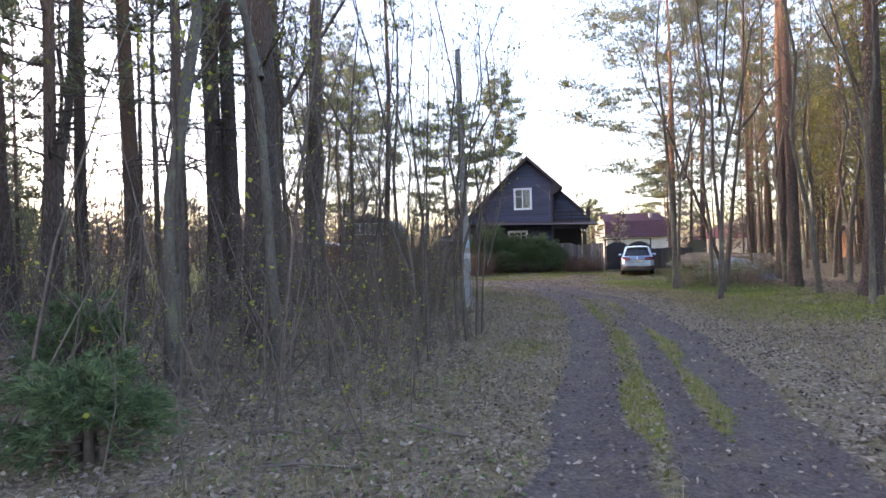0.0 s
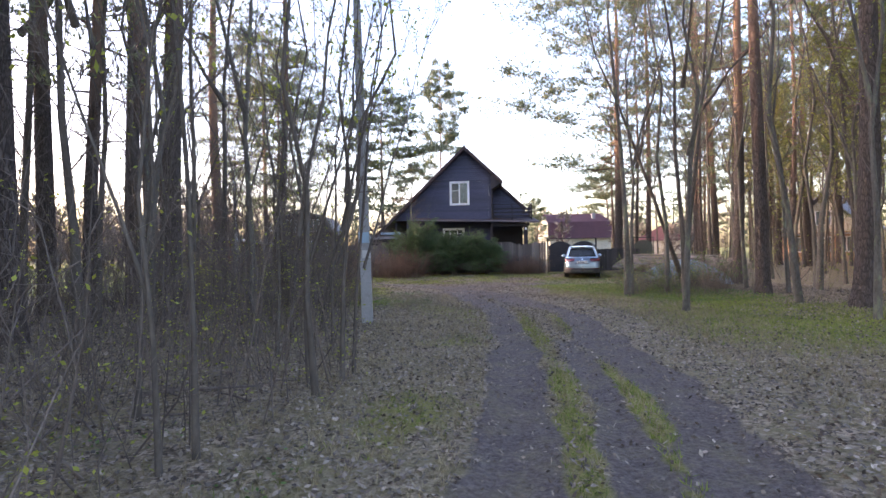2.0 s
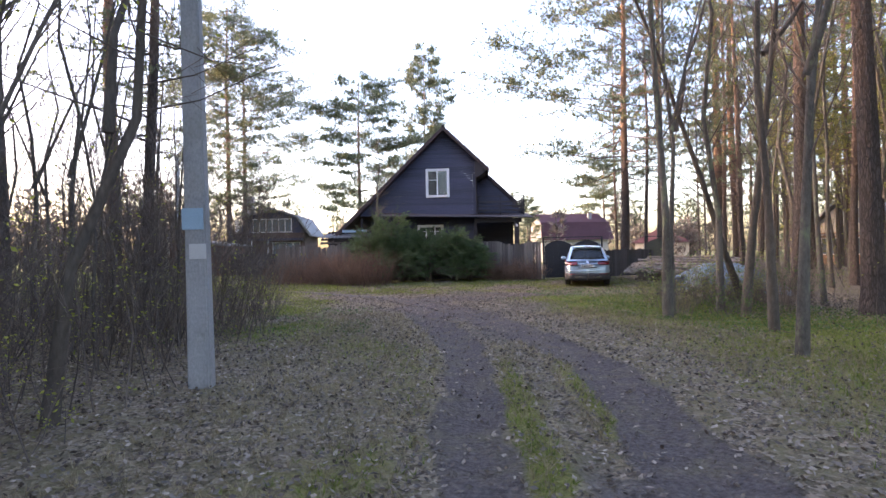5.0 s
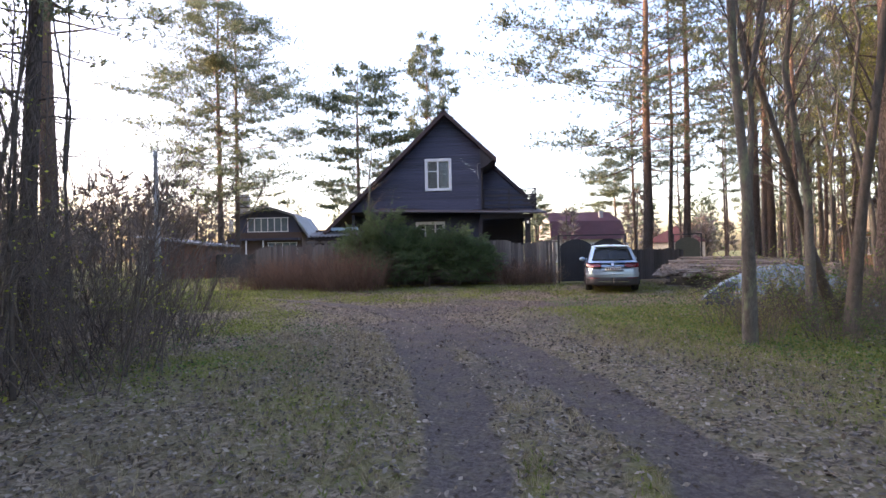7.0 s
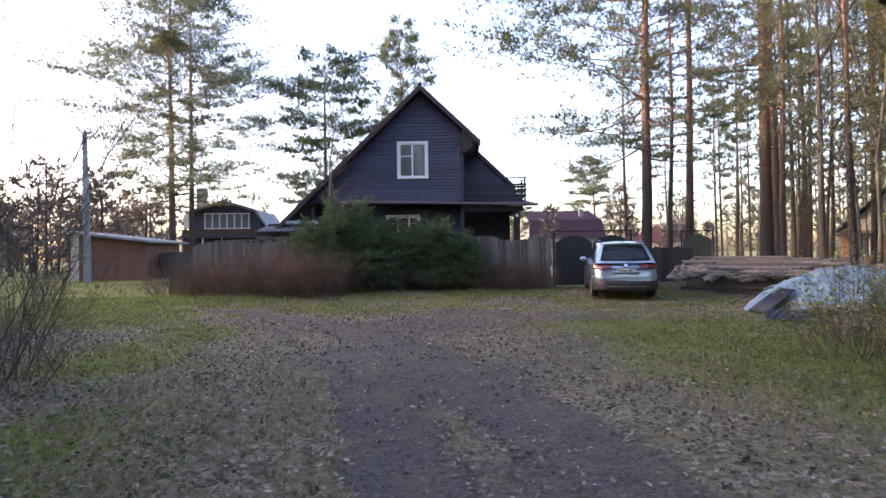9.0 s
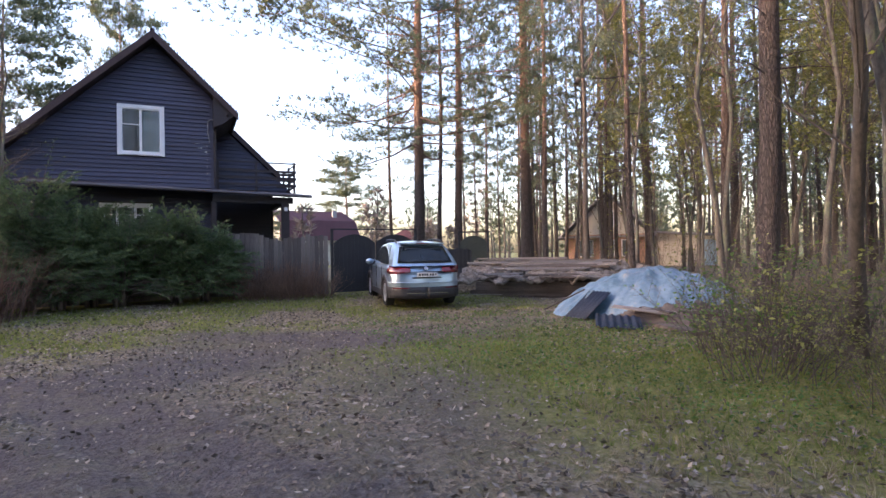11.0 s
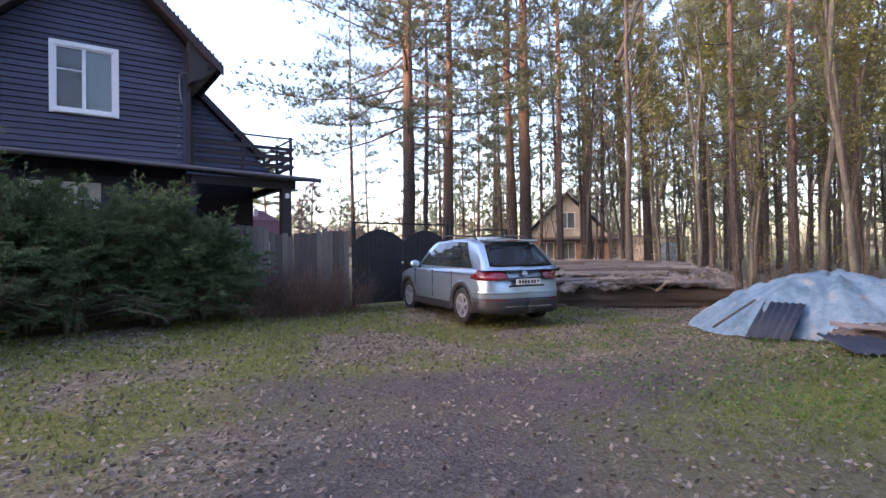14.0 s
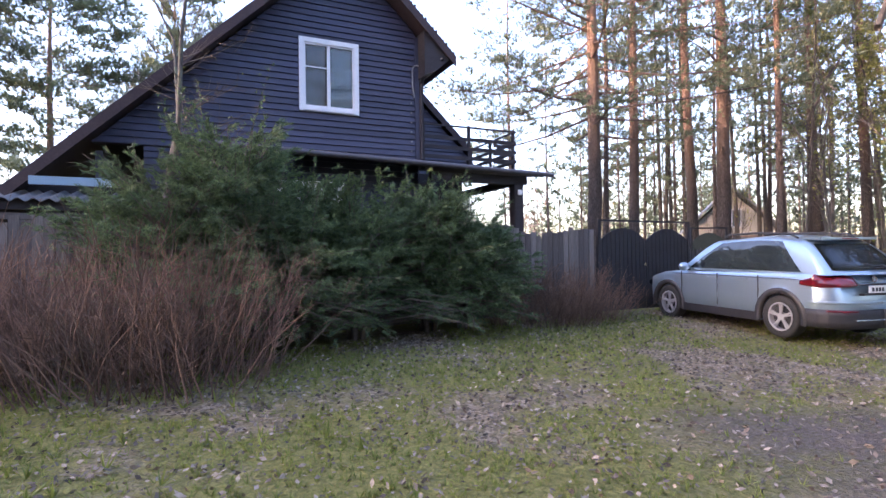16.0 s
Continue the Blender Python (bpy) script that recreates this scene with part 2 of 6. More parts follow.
def boxed(x0, x1, y0, y1, z0, z1, bevel=0.0, m=None):
    bm = bmesh.new()
    box(bm, x0, x1, y0, y1, z0, z1, m)
    if bevel:
        bmesh.ops.bevel(bm, geom=bm.edges[:], offset=bevel, segments=2, affect="EDGES", clamp_overlap=True)
    return bm


def prism(outline, y0, y1):
    """A slab from an outline in x, z, between two depths."""
    bm = bmesh.new()
    a = [bm.verts.new((x, y0, z)) for x, z in outline]
    b = [bm.verts.new((x, y1, z)) for x, z in outline]
    n = len(a)
    bm.faces.new(a)
    bm.faces.new(b[::-1])
    for i in range(n):
        bm.faces.new((a[i], b[i], b[(i + 1) % n], a[(i + 1) % n]))
    bmesh.ops.recalc_face_normals(bm, faces=bm.faces[:])
    return bm


def mesh_from(name, verts, faces):
    """A mesh from arrays of points and of faces of one size."""
    verts, faces = np.asarray(verts, dtype=np.float32), np.asarray(faces, dtype=np.int32)
    me = bpy.data.meshes.new(name)
    n, k = faces.shape
    me.vertices.add(len(verts))
    me.vertices.foreach_set("co", verts.ravel())
    me.loops.add(n * k)
    me.loops.foreach_set("vertex_index", faces.ravel())
    me.polygons.add(n)
    me.polygons.foreach_set("loop_start", np.arange(n, dtype=np.int32) * k)
    me.update(calc_edges=True)
    return me


class Wood:
    """Collects tubes of quads."""

    def __init__(self):
        self.v, self.f = [], []

    def tube(self, pts, radii, n=5):
        base = len(self.v)
        up = Vector((0.31, 0.95, 0.05))
        for i, p in enumerate(pts):
            d = (pts[min(i + 1, len(pts) - 1)] - pts[max(i - 1, 0)]).normalized()
            a = d.cross(up)
            if a.length < 0.2:
                a = d.cross(Vector((1, 0, 0)))
            a.normalize()
            b = d.cross(a)
            for k in range(n):
                t = 2 * math.pi * k / n
                self.v.append(p + (a * math.cos(t) + b * math.sin(t)) * radii[i])
            if i:
                o = base + (i - 1) * n
                for k in range(n):
                    self.f.append((o + k, o + (k + 1) % n, o + n + (k + 1) % n, o + n + k))

    def mesh(self, name):
        return mesh_from(name, [tuple(p) for p in self.v], self.f)


def tufts(rng, centres, dirs, blades, length, width, spread):
    """Thin triangular needles fanned round each centre: points and triangles."""
    c = np.repeat(np.asarray(centres, dtype=float), blades, axis=0)
    d = np.repeat(np.asarray(dirs, dtype=float), blades, axis=0)
    n = len(c)
    d = d + rng.normal(0, spread, (n, 3))
    d /= np.linalg.norm(d, axis=1)[:, None] + 1e-9
    side = np.cross(d, rng.normal(0, 1, (n, 3)))
    side /= np.linalg.norm(side, axis=1)[:, None] + 1e-9
    ln = length * rng.uniform(0.6, 1.25, (n, 1))
    w = width * rng.uniform(0.7, 1.3, (n, 1))
    v = np.stack([c - side * w / 2, c + side * w / 2, c + d * ln], axis=1).reshape(-1, 3)
    return v, np.arange(n * 3).reshape(-1, 3)


def leaves(rng, centres, size, flat=0.5):
    """Small four-sided leaves at the centres: points and quads."""
    c = np.asarray(centres, dtype=float)
    n = len(c)
    a = rng.normal(0, 1, (n, 3)) * (1, 1, flat)
    a /= np.linalg.norm(a, axis=1)[:, None]
    b = np.cross(a, rng.normal(0, 1, (n, 3)) * (flat, flat, 1))
    b /= np.linalg.norm(b, axis=1)[:, None] + 1e-9
    s = size * rng.uniform(0.6, 1.3, (n, 1))
    v = np.stack([c - a * s, c + b * s * 0.55, c + a * s, c - b * s * 0.55], axis=1).reshape(-1, 3)
    return v, np.arange(n * 4).reshape(-1, 4)


# ---- ground ----
def step(a, b, x):
    t = np.clip((x - a) / (b - a), 0, 1)
    return t * t * (3 - 2 * t)


def ground_z(x, y):
    """Height of the ground: a gentle fall along the drive and a rise to the fence."""
    x, y = np.asarray(x, dtype=float), np.asarray(y, dtype=float)
    z = -0.13 * step(0, 10, y) + 0.2 * step(30, 37, y)
    z = z + 0.12 * step(8, 14, x) * step(26, 10, y)
    z = z + 0.10 * step(-1, -5, x) * step(24, 14, y)
    near = step(90, 45, np.hypot(x - 5, y - 20))
    z = z + near * (0.035 * np.sin(x * 0.9 + 1.3 * np.sin(y * 0.37)) * np.sin(y * 0.7 + 0.5))
    for cx, half in ((rut_left(y), 0.33), (rut_right(y), 0.42), (rut_middle(y), 0.16)):
        z = z - 0.06 * np.exp(-((x - cx) / half) ** 2) * step(30, 26, y)
    return z


def rut_left(y):
    return np.interp(y, [-30, -5, 3.6, 6, 9.5, 13.4, 17.3, 20, 23.5, 26.5, 29, 31.5, 34, 60], [-6.0, -1.2, 0.93, 1.58, 2.55, 3.36, 3.95, 4.0, 3.6, 2.6, 1.2, -1.0, -4.0, -16])


def rut_right(y):
    return np.interp(y, [-30, -5, 3.6, 6, 9.5, 13.4, 16.5, 19, 22.5, 26, 28.5, 31, 34, 60], [-4.2, 0.6, 2.5, 3.2, 4.3, 4.85, 5.55, 5.5, 5.0, 4.1, 2.8, 1.0, -3.0, -14])


def rut_middle(y):
    return rut_left(y) + np.interp(y, [3.6, 9.5, 15], [0.87, 0.93, 0.85])


def value_noise(x, y, s, seed):
    out = np.empty(x.shape)
    flat_x, flat_y = x.ravel(), y.ravel()
    o = out.ravel()
    for i in range(len(o)):
        o[i] = noise.noise((flat_x[i] * s, flat_y[i] * s, seed * 7.3))
    return o.reshape(x.shape)


def masks(x, y):
    """How much bare dirt and how much green grass there is at a place."""
    n1, n2 = value_noise(x, y, 0.45, 1), value_noise(x, y, 1.6, 2)
    wob = 0.14 * n2 + 0.12 * n1
    dl, dr = np.abs(x - rut_left(y)) + wob, np.abs(x - rut_right(y)) + wob
    dirt = np.maximum(step(0.40, 0.22, dl) * step(27, 21, y), step(0.46, 0.24, dr)) * step(34, 30, y)
    third = np.abs(x - rut_middle(y)) + 0.5 * wob
    dirt = np.maximum(dirt, 0.95 * step(0.26, 0.10, third) * step(15, 11, y))
    between = step(rut_left(y) - 0.5, rut_left(y) + 0.2, x) * step(rut_right(y) + 1.4, rut_right(y), x) * step(17, 21, y) * step(32, 28, y)
    dirt = np.maximum(dirt, between * np.clip(0.62 + 1.3 * n1, 0, 0.95))
    loam = np.exp(-(((x - 4.9) / 2.9) ** 2 + ((y - 26.5) / 3.8) ** 2)) * np.clip(0.8 + 1.2 * n1, 0, 1)
    dirt = np.maximum(dirt, loam * 0.95)
    turn = np.exp(-(((x - 8.2) / 3.6) ** 2 + ((y - 29.5) / 3.0) ** 2)) * np.clip(0.6 + 1.6 * n1, 0, 1)
    dirt = np.maximum(dirt, turn * 0.8)
    strip = (rut_left(y) + rut_middle(y)) / 2 + 0.06
    grass = step(0.30, 0.06, np.abs(x - strip) + 0.2 * n2) * np.clip(0.8 + 1.1 * n1, 0.3, 1.0) * step(19, 14, y)
    grass = np.maximum(grass, step(0.30, 0.06, np.abs(x - rut_middle(y) - 0.36) + 0.15 * n2) * np.clip(0.85 + n1, 0.4, 1.0) * step(19, 14, y))
    verge = np.exp(-((x - rut_right(y) - 4.6) / 2.7) ** 2) * step(9, 14, y) * step(31, 26, y)
    grass = np.maximum(grass, verge * np.clip(0.95 + 0.8 * n1, 0, 1))
    field = step(1.5, -2.5, x) * step(27, 31, y)
    grass = np.maximum(grass, field * np.clip(0.9 + 0.5 * n1, 0, 1))
    yard = step(27, 31, y) * step(16.5, 13, x) * 0.55 * np.clip(0.75 + 0.8 * n1 + 0.8 * n2, 0.1, 1)
    left_verge = np.exp(-((x - rut_left(y) + 1.2) / 0.9) ** 2) * np.clip(0.22 + 0.3 * step(12, 18, y) + 1.2 * n1, 0, 1) * step(38, 30, y)
    right_patch = np.exp(-(((x - 10.2) / 3.3) ** 2 + ((y - 25.6) / 2.8) ** 2)) * np.clip(0.7 + 0.9 * n1, 0, 1)
    left_patch = np.exp(-(((x - 0.8) / 1.8) ** 2 + ((y - 24) / 4.5) ** 2)) * np.clip(0.75 + 1.2 * n1, 0, 1)
    grass = np.maximum.reduce([grass, yard * 1.3, left_verge * 0.8, right_patch * 0.85, left_patch * 0.9])
    far = step(45, 60, np.hypot(x - 5, y - 20))
    return np.clip(dirt, 0, 1), np.clip(np.maximum(grass, far * 0.5), 0, 1)


def ground_material():
    m, tree, bsdf = nodes_of("forest_ground")
    g = tree.nodes.new("ShaderNodeNewGeometry")
    pos = g.outputs["Position"]
    at = tree.nodes.new("ShaderNodeAttribute")
    at.attribute_name = "cover"
    sep = tree.nodes.new("ShaderNodeSeparateColor")
    tree.links.new(at.outputs["Color"], sep.inputs[0])
    fine = noise_at(tree, pos, 22.0, 8.0, 0.7)
    mid = noise_at(tree, pos, 3.0, 6.0, 0.65)
    cells = node(tree, "ShaderNodeTexVoronoi", Scale=26.0)
    shake = node(tree, "ShaderNodeTexNoise", Scale=14.0, Detail=4.0)
    tree.links.new(pos, shake.inputs["Vector"])
    tree.links.new(blend(tree, 0.10, pos, shake.outputs["Color"], "ADD"), cells.inputs["Vector"])
    cell_value = tree.nodes.new("ShaderNodeSeparateColor")
    tree.links.new(cells.outputs["Color"], cell_value.inputs[0])
    litter = ramp(tree, cell_value.outputs[0], 0.0, 1.0, (0.065, 0.047, 0.032), (0.42, 0.34, 0.25))
    litter = blend(tree, ramp(tree, mid, 0.35, 0.65), litter, (0.20, 0.17, 0.09))
    dirt = ramp(tree, fine, 0.3, 0.72, (0.058, 0.047, 0.042), (0.20, 0.168, 0.15))
    green = ramp(tree, fine, 0.3, 0.7, (0.10, 0.10, 0.026), (0.28, 0.265, 0.08))
    edge = blend(tree, 0.45, mid, fine)
    dirt = blend(tree, ramp(tree, mid, 0.45, 0.75, (0, 0, 0), (0.55, 0.55, 0.55)), dirt, litter)
    def soft(mask, most=1.0):
        add = node(tree, "ShaderNodeMath")
        add.operation = "ADD"
        tree.links.new(mask, add.inputs[0])
        tree.links.new(edge, add.inputs[1])
        return ramp(tree, add.outputs[0], 0.70, 1.35, (0, 0, 0), (most, most, most))
    col = blend(tree, soft(sep.outputs[1], 0.92), litter, green)
    col = blend(tree, soft(sep.outputs[0]), col, dirt)
    tree.links.new(col, bsdf.inputs["Base Color"])
    bsdf.inputs["Roughness"].default_value = 0.95
    bsdf.inputs["Specular IOR Level"].default_value = 0.15
    b = node(tree, "ShaderNodeBump", Strength=1.0, Distance=0.05)
    tree.links.new(blend(tree, 0.5, cells.outputs["Distance"], fine), b.inputs["Height"])
    tree.links.new(b.outputs[0], bsdf.inputs["Normal"])
    return m


def spread_axis(lo, hi, fine, reach):
    core = list(np.arange(lo, hi, fine))
    out, s, p = [], fine * 1.6, hi
    while p < reach:
        out.append(p)
        p += s
        s *= 1.35
    left, s, p = [], fine * 1.6, lo - fine
    while p > -reach:
        left.append(p)
        p -= s
        s *= 1.35
    return np.array(left[::-1] + core + out)


gx, gy = np.meshgrid(spread_axis(-8, 20, 0.17, 2500), spread_axis(-3, 40, 0.17, 2500))
gz = ground_z(gx, gy)
rows_n, cols_n = gx.shape
idx = np.arange(rows_n * cols_n).reshape(rows_n, cols_n)
quads = np.stack([idx[:-1, :-1], idx[:-1, 1:], idx[1:, 1:], idx[1:, :-1]], axis=-1).reshape(-1, 4)
ground_mesh = mesh_from("ground", np.stack([gx, gy, gz], axis=-1).reshape(-1, 3), quads)
dirt_mask, grass_mask = masks(gx, gy)
cover = ground_mesh.attributes.new("cover", "FLOAT_COLOR", "POINT")
cover.data.foreach_set("color", np.stack([dirt_mask, grass_mask, 0 * gx, 0 * gx + 1], axis=-1).astype(np.float32).ravel())
ground = part_of("ground", ground_mesh, ground_material(), smooth=True)
tagged(ground, "leaf-strewn forest ground with a rutted dirt drive and grass", "ground", kind="structure")


def gz_at(x, y):
    return float(ground_z(x, y))


# ---- the dark gabled house ----
HOUSE = pose(5.93, 39.25, 0, 0, 0, -10)
RIDGE_U, RIDGE_Z, PITCH = 0.28, 8.24, math.tan(radians(43.8))


def roof_z(u, drop=0.0):
    return RIDGE_Z - drop - abs(u - RIDGE_U) * PITCH


def board_wall(parent, name, label, u0_of, u1_of, z0, z1, y_front, height=0.13, holes=()):
    """A backing slab with lapped boards, each clipped to the slope by u0_of and u1_of."""
    outline = [(u0_of(z0), z0), (u1_of(z0), z0), (u1_of(z1), z1), (u0_of(z1), z1)]
    # near-black slab shows in the gaps and paints the shadow lines under the laps
    wall = part(name, prism(outline, y_front + 0.02, y_front + 0.16), TRIM_AND_SHADE, parent, label)
    z = z0
    while z < z1 - 0.03:
        top = min(z + height, z1)
        spans = [(u0_of(z), u1_of(z), u0_of(top), u1_of(top))]
        for hu0, hu1, hz0, hz1 in holes:
            if z < hz1 - 0.09 and top > hz0 + 0.09:
                a0, a1, b0, b1 = spans.pop()
                spans += [(a0, hu0, b0, hu0), (hu1, a1, hu1, b1)]
        for a0, a1, b0, b1 in spans:
            bm = bmesh.new()
            v = [bm.verts.new(p) for p in ((a0, y_front - 0.024, z + 0.008), (a1, y_front - 0.024, z + 0.008), (b1, y_front + 0.004, top + 0.001), (b0, y_front + 0.004, top + 0.001),
                                           (a0, y_front + 0.02, z + 0.008), (a1, y_front + 0.02, z + 0.008))]
            for f in ((0, 1, 2, 3), (4, 5, 1, 0), (0, 3, 4), (1, 5, 2)):
                bm.faces.new([v[i] for i in f])
            part("plank", bm, SIDING, wall)
        z = top
    return wall


def casement(parent, u0, u1, z0, z1, y, sash_u, bars=(), curtain=False):
    """White framed window with trim, mullion, glass, and a dark sheet painted as the unlit room behind."""
    w = part("window", prism([(u0, z0), (u1, z0), (u1, z1), (u0, z1)], y + 0.13, y + 0.14), ROOM_SHADE, parent, "white framed window with a dark sheet for the unlit room")
    t = 0.105
    bm = bmesh.new()
    for a in ((u0, u0 + t, z0, z1), (u1 - t, u1, z0, z1), (u0 + t, u1 - t, z1 - t, z1), (u0 + t, u1 - t, z0, z0 + t)):
        box(bm, a[0], a[1], y - 0.045, y + 0.1, a[2], a[3])
    part("trim", bm, WHITE, w)
    bm = bmesh.new()
    box(bm, u0 + t - 0.02, u1 - t + 0.02, y - 0.075, y - 0.046, z0 + 0.02, z0 + 0.05)
    part("window_sill", bm, WHITE, w)
    edges = [u0 + t, *sash_u, u1 - t]
    for a, b in zip(edges, edges[1:]):
        bm = bmesh.new()
        s = 0.035
        for q in ((a, a + s, z0 + t, z1 - t), (b - s, b, z0 + t, z1 - t), (a + s, b - s, z1 - t - s, z1 - t), (a + s, b - s, z0 + t, z0 + t + s)):
            box(bm, q[0], q[1], y - 0.02, y + 0.05, q[2], q[3])
        for zb in bars:
            box(bm, a + s, b - s, y - 0.01, y + 0.03, zb - 0.014, zb + 0.014)
            if not curtain:
                break
        part("sash", bm, WHITE, w)
        pane = part("pane", boxed(a + s, b - s, y + 0.014, y + 0.02, z0 + t + s, z1 - t - s), PANE, w)
        pane.visible_shadow = False
        bars = () if not curtain else bars
    return w


house = thing("house", HOUSE, "dark blue-black timber house with steep gable roof and balcony", "house")
F0 = lambda z: RIDGE_U - (RIDGE_Z - 0.2 - z) / PITCH
F1 = lambda z: min(1.95, RIDGE_U + (RIDGE_Z - 0.2 - z) / PITCH)
WIN = (-0.73, 0.56, 4.46, 6.03)
front = board_wall(house, "upper_wall", "dark blue-black lapped board gable", F0, F1, 3.52, 8.0, 0.0, holes=(WIN,))
casement(house, *WIN, 0.0, (-0.10,), bars=(5.42,))
# ground floor front, and the recessed back of the porch
board_wall(house, "lower_wall", "dark board wall under the porch roof", lambda z: -3.6, lambda z: 1.95, -0.1, 3.5, 0.0, holes=((-1.22, 0.2, 1.62, 2.98),))
casement(house, -1.22, 0.2, 1.62, 2.98, 0.0, (-0.75, -0.27), bars=(2.62,), curtain=True)
board_wall(house, "wing_wall", "dark board wall of the recessed wing", lambda z: 1.95, lambda z: RIDGE_U + (RIDGE_Z - 0.25 - z) / PITCH, 3.6, 6.3, 2.0)
# plain slab, darker than the siding: the porch's shade is in its colour
part("porch_back_wall", boxed(1.95, 4.1, 2.0, 2.16, -0.1, 3.6), TRIM_AND_SHADE, house)
part("side_wall", boxed(1.83, 1.95, 0.16, 2.0, -0.1, 6.3), SIDING, house)
part("side_wall", boxed(-4.4, -4.28, 0.2, 9.0, -0.1, 3.4), SIDING, house)
part("side_wall", boxed(3.9, 4.02, 2.2, 9.0, -0.1, 3.6), SIDING, house)
part("back_wall", prism([(-4.3, -0.1), (3.95, -0.1), (3.95, 4.2), (0.28, 7.9), (-4.3, 3.5)], 8.9, 9.0), SIDING, house)
# corner boards and the rain pipe
part("corner_board", boxed(1.88, 1.99, -0.045, -0.026, 3.5, 6.4), SIDING, house)
pipe = Wood()
pipe.tube([Vector(p) for p in ((2.42, -0.45, 5.86), (2.3, -0.3, 5.72), (2.05, -0.1, 5.45), (2.02, -0.08, 5.2), (2.02, -0.08, 3.6))], [0.045] * 5, 8)
part_of("rain_pipe", pipe.mesh("rain_pipe"), TRIM_AND_SHADE, house, smooth=True)
wire = Wood()
wire.tube([Vector((1.93 + 0.12 * math.cos(a), -0.06, 5.62 + 0.13 * math.sin(a))) for a in np.linspace(0.2, math.pi, 7)] + [Vector((1.81, -0.06, 5.3)), Vector((1.86, -0.05, 5.0))], [0.018] * 9, 5)
part_of("cable_loop", wire.mesh("cable_loop"), GREY_ROOF, house, smooth=True)
for k in range(6):
    part("cable_clip", boxed(1.77, 1.80, -0.05, -0.02, 3.75 + k * 0.22, 3.79 + k * 0.22), GREY_ROOF, house)


# roof: two slopes with thickness, verge boards and soffit
part("roof", prism([(-6.05, roof_z(-6.05) - 0.14), (RIDGE_U, RIDGE_Z - 0.14), (RIDGE_U, RIDGE_Z), (-6.05, roof_z(-6.05))], -0.47, 9.4), ROOFING, house, "dark brown steep roof")
part("roof", prism([(RIDGE_U, RIDGE_Z - 0.14), (2.70, roof_z(2.70) - 0.14), (2.70, roof_z(2.70)), (RIDGE_U, RIDGE_Z)], -0.47, 1.9), ROOFING, house)
part("roof", prism([(RIDGE_U, RIDGE_Z - 0.14), (4.35, roof_z(4.35) - 0.14), (4.35, roof_z(4.35)), (RIDGE_U, RIDGE_Z)], 1.9, 9.4), ROOFING, house)
for u0, u1, d in ((-6.08, RIDGE_U, -0.51), (2.72, RIDGE_U, -0.51), (4.36, RIDGE_U + 2.2, 1.86)):
    part("verge_board", prism([(u0, roof_z(u0) - 0.21), (u1, roof_z(u1) - 0.21), (u1, roof_z(u1) + 0.025), (u0, roof_z(u0) + 0.025)], d, d + 0.035), ROOFING, house)
ridge = Wood()
ridge.tube([Vector((RIDGE_U, d, RIDGE_Z + 0.01)) for d in (-0.52, 3, 9.4)], [0.07] * 3, 8)
part_of("ridge_cap", ridge.mesh("ridge_cap"), ROOFING, house, smooth=True)
# boxed end of the right eave
part("eave_box", prism([(1.97, 5.42), (2.28, 5.58), (2.6, 5.86), (2.58, 5.98), (1.97, 6.45)], -0.43, 1.9), TRIM_AND_SHADE, house)
# small spiky ornaments on the right slope, dark against the sky
bm = bmesh.new()
for k in range(26):
    u = RIDGE_U + 0.25 + k * 0.085
    box(bm, u, u + 0.03, -0.49, -0.42, roof_z(u) + 0.02, roof_z(u) + 0.045 + 0.02 * (k % 3))
tagged(part("roof_edge", bm, ROOFING, house), kind="stuff")

GUTTER = plain("dark_grey_gutter", (0.085, 0.08, 0.09), 0.5)
# porch roof with fascia and gutter, posts and beam
bm = bmesh.new()
for (a, b) in ((-3.0, 4.88),):
    vs = [bm.verts.new(p) for p in ((a, -1.05, 3.40), (b, -1.05, 3.20), (b, 2.0, 3.58), (a, 0.0, 3.62), (a, -1.05, 3.50), (b, -1.05, 3.28), (b, 2.0, 3.66), (a, 0.0, 3.70))]
    for f in ((3, 2, 1, 0), (4, 5, 6, 7), (0, 1, 5, 4), (1, 2, 6, 5), (2, 3, 7, 6), (3, 0, 4, 7)):
        bm.faces.new([vs[i] for i in f])
part("porch_roof", bm, ROOFING, house, "low dark porch roof")
gut = Wood()
gut.tube([Vector((-3.05, -1.09, 3.44)), Vector((1, -1.09, 3.335)), Vector((4.92, -1.09, 3.225))], [0.055] * 3, 8)
part_of("gutter", gut.mesh("gutter"), GUTTER, house, smooth=True)
part("porch_beam", boxed(1.9, 4.35, -0.86, -0.7, 3.0, 3.2, 0.01), TRIM_AND_SHADE, house)
part("porch_beam", boxed(4.02, 4.18, -0.68, 2.0, 3.0, 3.17, 0.01), TRIM_AND_SHADE, house)
part("porch_post", boxed(3.98, 4.22, -0.9, -0.66, -0.1, 3.0, 0.015), TRIM_AND_SHADE, house)
part("porch_post", boxed(1.85, 2.02, -0.86, -0.7, -0.1, 3.0, 0.015), TRIM_AND_SHADE, house)
part("porch_floor", boxed(1.9, 4.4, -0.95, 2.0, -0.1, 0.35), TRIM_AND_SHADE, house)
part("lamp_box", boxed(4.05, 4.15, -0.96, -0.9, 2.75, 2.87, 0.01), WHITE, house)
# balcony railing on the porch roof
rail = new("balcony_railing")
rail.parent = house
tagged(rail, "dark wooden balcony railing with three slats")
rail_z0 = 3.55
